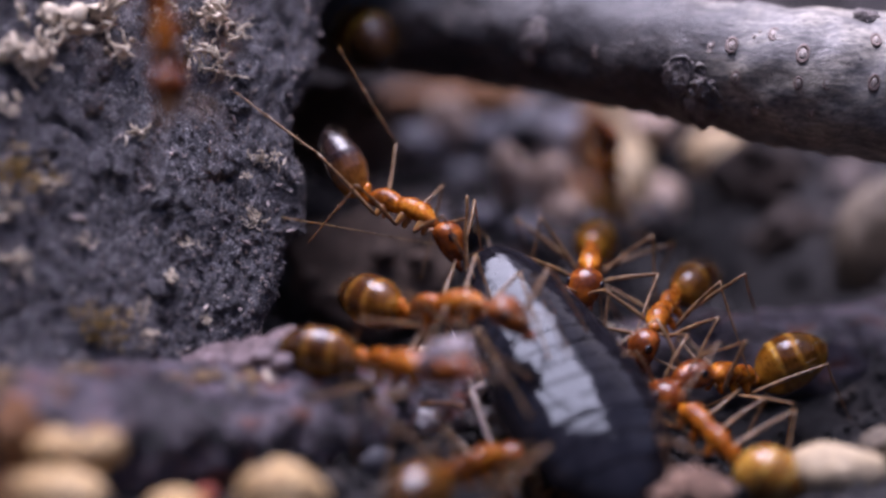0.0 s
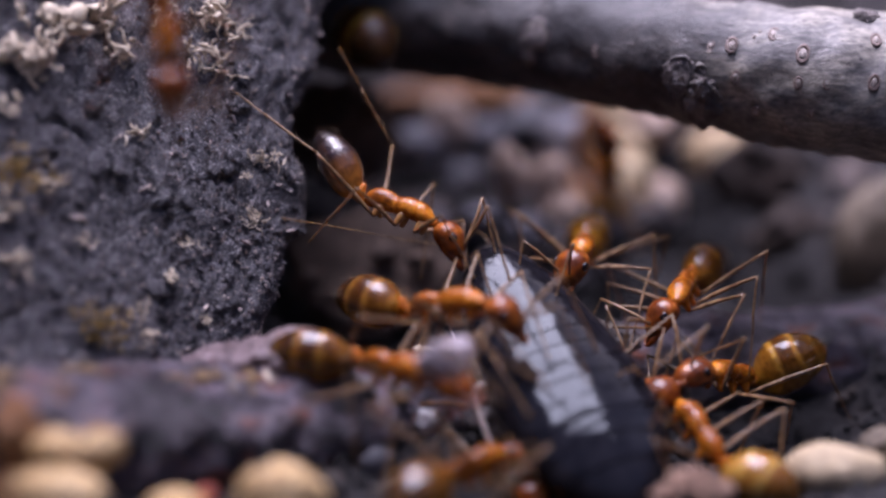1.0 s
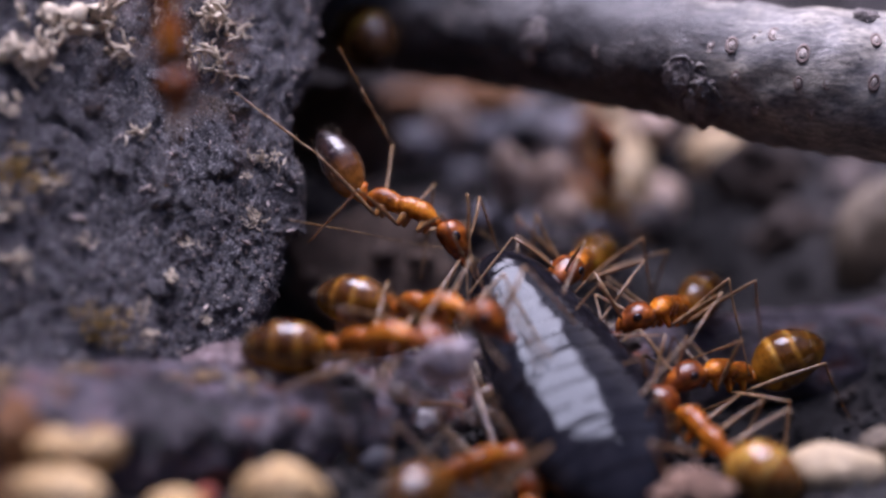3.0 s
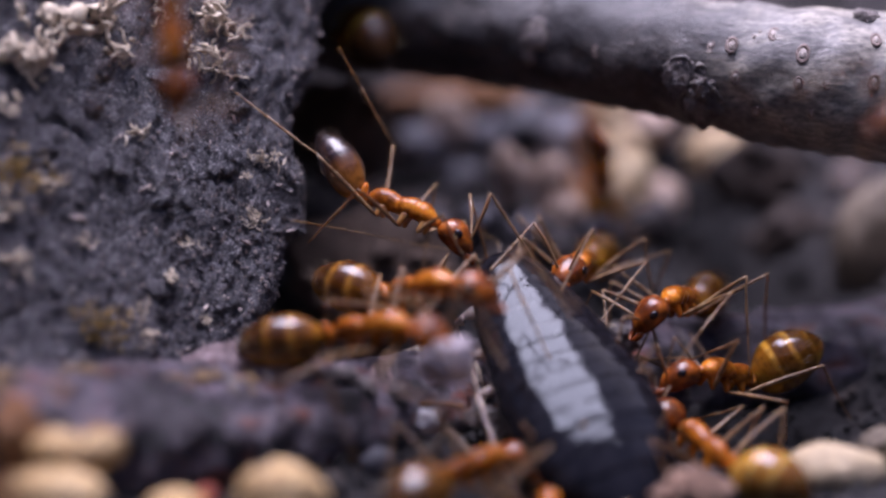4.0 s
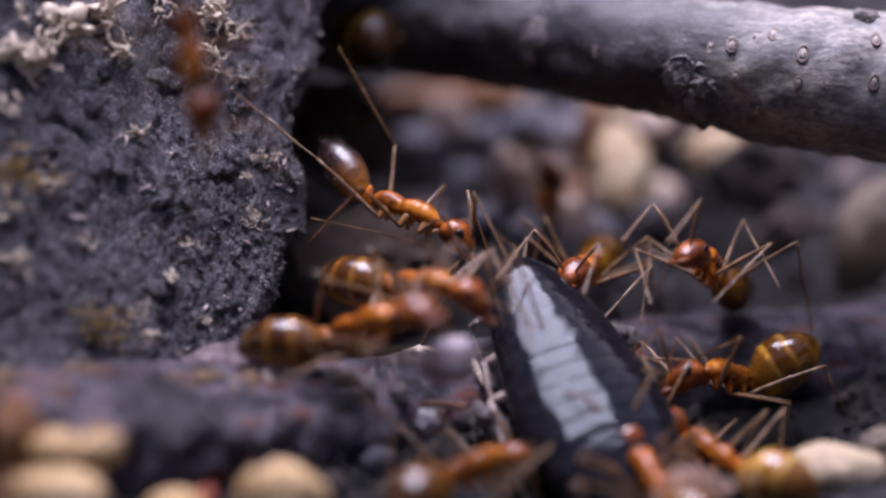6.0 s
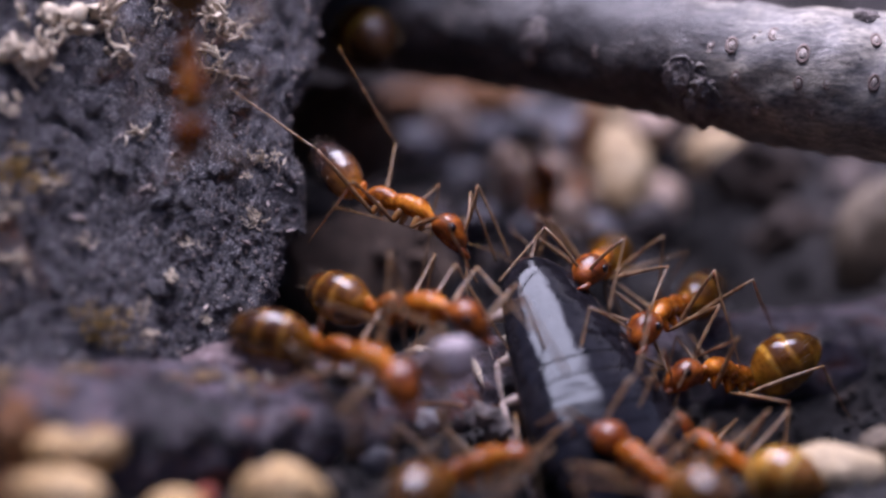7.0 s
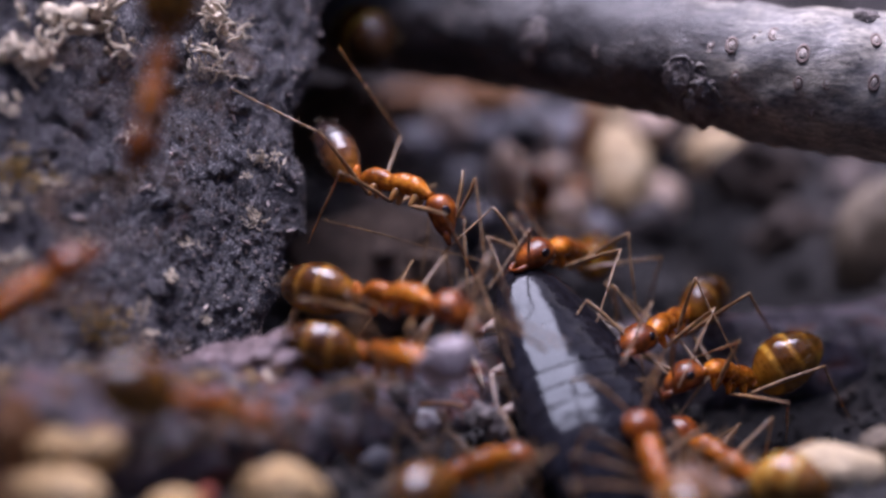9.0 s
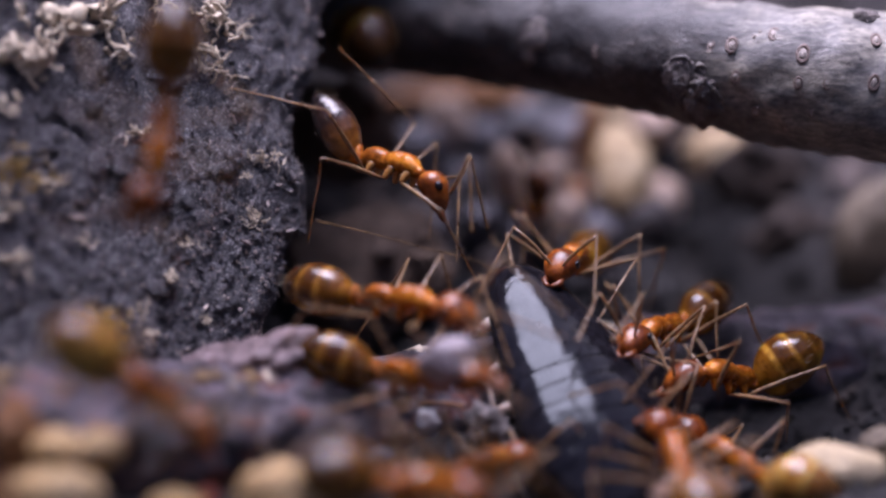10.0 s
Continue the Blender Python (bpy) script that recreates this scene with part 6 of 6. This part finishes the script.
    walk(kids(ANTS[10], "head")[0], [(0, pose(0.00140, 0.00000, -0.00005, 0.0, -3.1, 5.8)), (3.8, pose(0.00140, 0.00000, -0.00005, -0.0, -4.3, 5.9)), (4.1, pose(0.00140, 0.00000, -0.00005, 0.0, -0.9, 6.0)), (4.4, pose(0.00140, 0.00000, -0.00005, 0.0, -2.0, 10.6)), (4.5, pose(0.00140, 0.00000, -0.00005, 0.0, -0.4, 10.6)), (4.7, pose(0.00140, 0.00000, -0.00005, 0.0, -0.3, 6.0)), (5, pose(0.00140, 0.00000, -0.00005, 0.0, -4.1, 22.7)), (5.3, pose(0.00140, 0.00000, -0.00005, 0.0, -4.9, 4.2)), (5.5, pose(0.00140, 0.00000, -0.00005, 0.0, -6.5, 8.6)), (6, pose(0.00140, 0.00000, -0.00005, 0.0, -2.6, 4.1)), (10, pose(0.00140, 0.00000, -0.00005, 0.0, -2.6, 4.1))])
    walk(kids(ANTS[10], "gaster")[0], [(0, pose(-0.00180, 0.00000, -0.00018, 0.0, -4.9, 23.1)), (3.8, pose(-0.00180, 0.00000, -0.00018, 0.0, -3.3, 23.2)), (4.1, pose(-0.00180, 0.00000, -0.00018, 0.0, -0.1, 23.3)), (4.4, pose(-0.00180, 0.00000, -0.00018, 0.0, -4.4, 38.9)), (4.5, pose(-0.00180, 0.00000, -0.00018, 0.0, -0.4, 20.9)), (4.7, pose(-0.00180, 0.00000, -0.00018, -0.0, 1.4, 16.3)), (5, pose(-0.00180, 0.00000, -0.00018, -0.0, 2.5, 10.0)), (5.3, pose(-0.00180, 0.00000, -0.00018, 0.0, -5.2, 8.9)), (5.5, pose(-0.00180, 0.00000, -0.00018, 0.0, -5.1, 11.0)), (6, pose(-0.00180, 0.00000, -0.00018, 0.0, -9.7, 17.1)), (10, pose(-0.00180, 0.00000, -0.00018, 0.0, -9.7, 17.1))])
    crawl(ANTS[10], 13, every=0.1)
    # ant that climbs over the tail
    walk(ANTS[11], [(0, pose(0.00249, -0.00919, -0.00210, 7.2, -14.2, 82.6)), (1.5, pose(0.00268, -0.00882, -0.00110, 5.1, -14.1, 86.3)), (2.5, pose(0.00268, -0.00878, -0.00098, 5.2, -11.9, 86.4)), (4, pose(0.00334, -0.00868, -0.00072, 4.1, -12.8, 88.2)), (4.5, pose(0.00408, -0.00939, 0.00062, 6.2, -12.0, 84.5)), (5, pose(0.00486, -0.00924, 0.00072, 7.3, -11.2, 78.7)), (5.5, pose(0.00653, -0.00825, 0.00048, 2.0, -9.8, 91.8)), (7, pose(0.00626, -0.00813, 0.00081, -14.0, -0.5, 117.8)), (7.5, pose(0.00619, -0.00809, 0.00091, -6.3, -7.4, 105.6)), (8, pose(0.00656, -0.00809, 0.00091, -0.3, -6.7, 95.7)), (8.5, pose(0.00653, -0.00809, 0.00091, -2.3, -6.9, 99.0)), (9, pose(0.00660, -0.00809, 0.00091, -1.4, -6.8, 97.6)), (9.5, pose(0.00653, -0.00809, 0.00091, -1.2, -6.8, 97.2)), (10, pose(0.00733, -0.00804, 0.00105, -0.1, -5.1, 95.4))])
    walk(kids(ANTS[11], "head")[0], [(0, pose(0.00140, 0.00000, -0.00005, -0.0, -0.7, 1.2)), (1.5, pose(0.00140, 0.00000, -0.00005, -0.0, 1.0, -5.7)), (2.5, pose(0.00140, 0.00000, -0.00005, 0.0, 0.7, -2.8)), (4, pose(0.00140, 0.00000, -0.00005, 0.0, -3.9, -0.9)), (4.5, pose(0.00140, 0.00000, -0.00005, 0.0, -16.0, -58.0)), (5, pose(0.00140, 0.00000, -0.00005, 0.0, -4.0, -40.0)), (5.5, pose(0.00140, 0.00000, -0.00005, 0.0, -0.4, -8.1)), (7, pose(0.00140, 0.00000, -0.00005, -0.0, -6.1, 1.8)), (7.5, pose(0.00140, 0.00000, -0.00005, -0.0, -2.0, -11.3)), (8, pose(0.00140, 0.00000, -0.00005, 0.0, -4.8, -1.9)), (8.5, pose(0.00140, 0.00000, -0.00005, 0.0, -1.9, 3.7)), (9, pose(0.00140, 0.00000, -0.00005, 0.0, -2.0, 2.7)), (9.5, pose(0.00140, 0.00000, -0.00005, 0.0, -2.0, -2.7)), (10, pose(0.00140, 0.00000, -0.00005, 0.0, 2.7, 20.0))])
    walk(kids(ANTS[11], "gaster")[0], [(0, pose(-0.00180, 0.00000, -0.00018, -0.0, -11.1, 0.2)), (1.5, pose(-0.00180, 0.00000, -0.00018, 0.0, -11.4, -2.0)), (2.5, pose(-0.00180, 0.00000, -0.00018, 0.0, -13.5, -1.8)), (4, pose(-0.00180, 0.00000, -0.00018, 0.0, -10.6, -3.9)), (4.5, pose(-0.00180, 0.00000, -0.00018, 0.0, -10.6, 3.1)), (5, pose(-0.00180, 0.00000, -0.00018, 0.0, -11.3, 3.6)), (5.5, pose(-0.00180, 0.00000, -0.00018, -0.0, -3.8, 11.1)), (7, pose(-0.00180, 0.00000, -0.00018, 0.0, 7.2, 8.5)), (7.5, pose(-0.00180, 0.00000, -0.00018, 0.0, 7.9, 22.5)), (8, pose(-0.00180, 0.00000, -0.00018, 0.0, -1.6, 14.9)), (8.5, pose(-0.00180, 0.00000, -0.00018, 0.0, -1.8, 15.2)), (9, pose(-0.00180, 0.00000, -0.00018, 0.0, -0.3, 17.8)), (9.5, pose(-0.00180, 0.00000, -0.00018, 0.0, -0.3, 18.1)), (10, pose(-0.00180, 0.00000, -0.00018, 0.0, -4.6, 9.6))])
    crawl(ANTS[11], 14)
    # ant that walks in along the branch
    walk(ANTS[12], [(0, pose(-0.02453, -0.00962, 0.01073, 9.6, 25.8, 48.7)), (6.8, pose(-0.01654, -0.01032, 0.00882, 9.3, 24.2, 49.3)), (7.5, pose(-0.01238, -0.01076, 0.00760, 9.6, 25.8, 48.7)), (8, pose(-0.00972, -0.01137, 0.00592, 9.1, 32.5, 55.7)), (8.5, pose(-0.00855, -0.01150, 0.00557, 8.1, 27.5, 57.6)), (9, pose(-0.00681, -0.01192, 0.00440, 8.9, 26.7, 53.2)), (9.5, pose(-0.00481, -0.01218, 0.00371, 10.4, 15.1, 36.8)), (10, pose(-0.00065, -0.01274, 0.00217, 10.0, 23.2, 44.7))])
    walk(kids(ANTS[12], "head")[0], [(0, pose(0.00140, 0.00000, -0.00005, -0.0, -1.7, -6.9)), (6.8, pose(0.00140, 0.00000, -0.00005, 0.0, 4.8, -11.2)), (7.5, pose(0.00140, 0.00000, -0.00005, 0.0, 4.9, -23.5)), (8, pose(0.00140, 0.00000, -0.00005, -0.0, 4.4, -21.2)), (8.5, pose(0.00140, 0.00000, -0.00005, -0.0, -7.7, -12.9)), (9, pose(0.00140, 0.00000, -0.00005, 0.0, 4.7, -15.9)), (9.5, pose(0.00140, 0.00000, -0.00005, 0.0, 2.8, -16.5)), (10, pose(0.00140, 0.00000, -0.00005, -0.0, -4.4, -9.9))])
    walk(kids(ANTS[12], "gaster")[0], [(0, pose(-0.00180, 0.00000, -0.00018, -0.0, -3.1, -22.1)), (6.8, pose(-0.00180, 0.00000, -0.00018, 0.0, -2.7, -21.9)), (7.5, pose(-0.00180, 0.00000, -0.00018, -0.0, -5.6, -20.1)), (8, pose(-0.00180, 0.00000, -0.00018, -0.0, 0.8, -22.6)), (8.5, pose(-0.00180, 0.00000, -0.00018, 0.0, 1.8, -21.9)), (9, pose(-0.00180, 0.00000, -0.00018, 0.0, 2.1, -18.2)), (9.5, pose(-0.00180, 0.00000, -0.00018, 0.0, 3.7, -3.2)), (10, pose(-0.00180, 0.00000, -0.00018, 0.0, -2.0, -17.7))])
    crawl(ANTS[12], 15, every=0.1)
    # second ant that walks in along the branch
    walk(ANTS[13], [(0, pose(-0.02805, -0.01095, 0.00562, 7.6, 9.1, 52.7)), (8, pose(-0.01900, -0.01089, 0.00577, 7.3, 2.1, 53.2)), (9, pose(-0.01247, -0.01032, 0.00735, 5.8, -3.6, 61.3)), (9.5, pose(-0.00995, -0.01065, 0.00644, 10.1, 18.7, 40.7)), (10, pose(-0.00853, -0.01135, 0.00451, 10.8, 42.0, 55.7))])
    walk(kids(ANTS[13], "head")[0], [(0, pose(0.00140, 0.00000, -0.00005, 0.0, -6.8, -5.6)), (8, pose(0.00140, 0.00000, -0.00005, 0.0, -9.3, -14.6)), (9, pose(0.00140, 0.00000, -0.00005, 0.0, -30.2, -33.0)), (9.5, pose(0.00140, 0.00000, -0.00005, 0.0, 6.9, -21.3)), (10, pose(0.00140, 0.00000, -0.00005, -0.0, 12.6, -52.6))])
    walk(kids(ANTS[13], "gaster")[0], [(0, pose(-0.00180, 0.00000, -0.00018, 0.0, -3.3, -20.0)), (8, pose(-0.00180, 0.00000, -0.00018, 0.0, 3.3, -21.4)), (9, pose(-0.00180, 0.00000, -0.00018, -0.0, -9.0, -23.3)), (9.5, pose(-0.00180, 0.00000, -0.00018, 0.0, -5.0, -17.1)), (10, pose(-0.00180, 0.00000, -0.00018, -0.0, 2.9, -26.8))])
    crawl(ANTS[13], 16, every=0.1)
    # ant far behind on a pale pebble
    walk(ANTS[14], [(0, pose(0.00639, 0.01172, 0.00387, -70.8, -47.5, -98.6)), (2.5, pose(0.00633, 0.01168, 0.00377, -70.7, -47.5, -97.9)), (3.8, pose(0.00624, 0.01167, 0.00373, -70.7, -47.5, -97.9)), (4.5, pose(0.00536, 0.01150, 0.00326, -54.9, -42.7, -101.1)), (5, pose(0.00485, 0.01141, 0.00301, -47.6, -40.8, -99.1)), (5.5, pose(0.00447, 0.01136, 0.00287, -48.0, -42.3, -96.2)), (7, pose(0.00395, 0.01131, 0.00275, -49.2, -43.2, -95.0)), (8, pose(0.00382, 0.01124, 0.00255, -45.0, -43.2, -92.5)), (10, pose(0.00365, 0.01119, 0.00240, -46.2, -43.2, -93.1))])
    walk(kids(ANTS[14], "head")[0], [(0, pose(0.00140, 0.00000, -0.00005, 0.0, -5.0, -21.7)), (2.5, pose(0.00140, 0.00000, -0.00005, 0.0, -4.2, -22.0)), (3.8, pose(0.00140, 0.00000, -0.00005, -0.0, -3.5, -18.7)), (4.5, pose(0.00140, 0.00000, -0.00005, 0.0, -6.7, -15.4)), (5, pose(0.00140, 0.00000, -0.00005, 0.0, -10.3, -15.7)), (5.5, pose(0.00140, 0.00000, -0.00005, 0.0, -5.7, -12.2)), (7, pose(0.00140, 0.00000, -0.00005, -0.0, -6.1, -10.8)), (8, pose(0.00140, 0.00000, -0.00005, 0.0, -6.5, -10.9)), (10, pose(0.00140, 0.00000, -0.00005, 0.0, -6.6, -9.8))])
    walk(kids(ANTS[14], "gaster")[0], [(0, pose(-0.00180, 0.00000, -0.00018, -0.0, -0.2, 5.0)), (2.5, pose(-0.00180, 0.00000, -0.00018, 0.0, 0.3, 4.9)), (3.8, pose(-0.00180, 0.00000, -0.00018, 0.0, -1.0, 5.2)), (4.5, pose(-0.00180, 0.00000, -0.00018, -0.0, 1.9, 1.7)), (5, pose(-0.00180, 0.00000, -0.00018, 0.0, 4.5, -1.4)), (5.5, pose(-0.00180, 0.00000, -0.00018, 0.0, 5.3, -0.6)), (7, pose(-0.00180, 0.00000, -0.00018, 0.0, 5.3, 1.6)), (8, pose(-0.00180, 0.00000, -0.00018, 0.0, 7.1, 1.4)), (10, pose(-0.00180, 0.00000, -0.00018, -0.0, 5.4, 2.5))])
    crawl(ANTS[14], 17)
    # the cockroach is dragged a little and turned
    walk(COCKROACH, [(0, pose(0.00147, 0.00111, 0.00455, -10.2, -24.9, 115.4)), (1, pose(0.00143, 0.00111, 0.00455, -10.2, -24.9, 115.6)), (2, pose(0.00151, 0.00108, 0.00446, -10.2, -24.6, 115.3)), (2.5, pose(0.00167, 0.00107, 0.00443, -10.0, -24.6, 114.7)), (4, pose(0.00182, 0.00105, 0.00437, -9.7, -24.6, 113.7)), (4.5, pose(0.00196, 0.00104, 0.00435, -9.5, -24.7, 113.1)), (5, pose(0.00200, 0.00101, 0.00428, -9.5, -24.4, 113.0)), (5.5, pose(0.00213, 0.00099, 0.00421, -9.3, -24.3, 112.4)), (7, pose(0.00287, 0.00101, 0.00426, -3.9, -31.1, 112.9)), (7.5, pose(0.00295, 0.00101, 0.00426, -3.8, -31.2, 112.4)), (8, pose(0.00275, 0.00098, 0.00417, -4.1, -30.7, 113.6)), (8.5, pose(0.00248, 0.00091, 0.00399, -4.6, -29.9, 115.0)), (9, pose(0.00256, 0.00090, 0.00395, -4.5, -29.9, 114.6)), (9.5, pose(0.00240, 0.00090, 0.00395, -4.7, -29.8, 115.2)), (10, pose(0.00233, 0.00091, 0.00399, -4.8, -29.8, 115.8))])


motions()
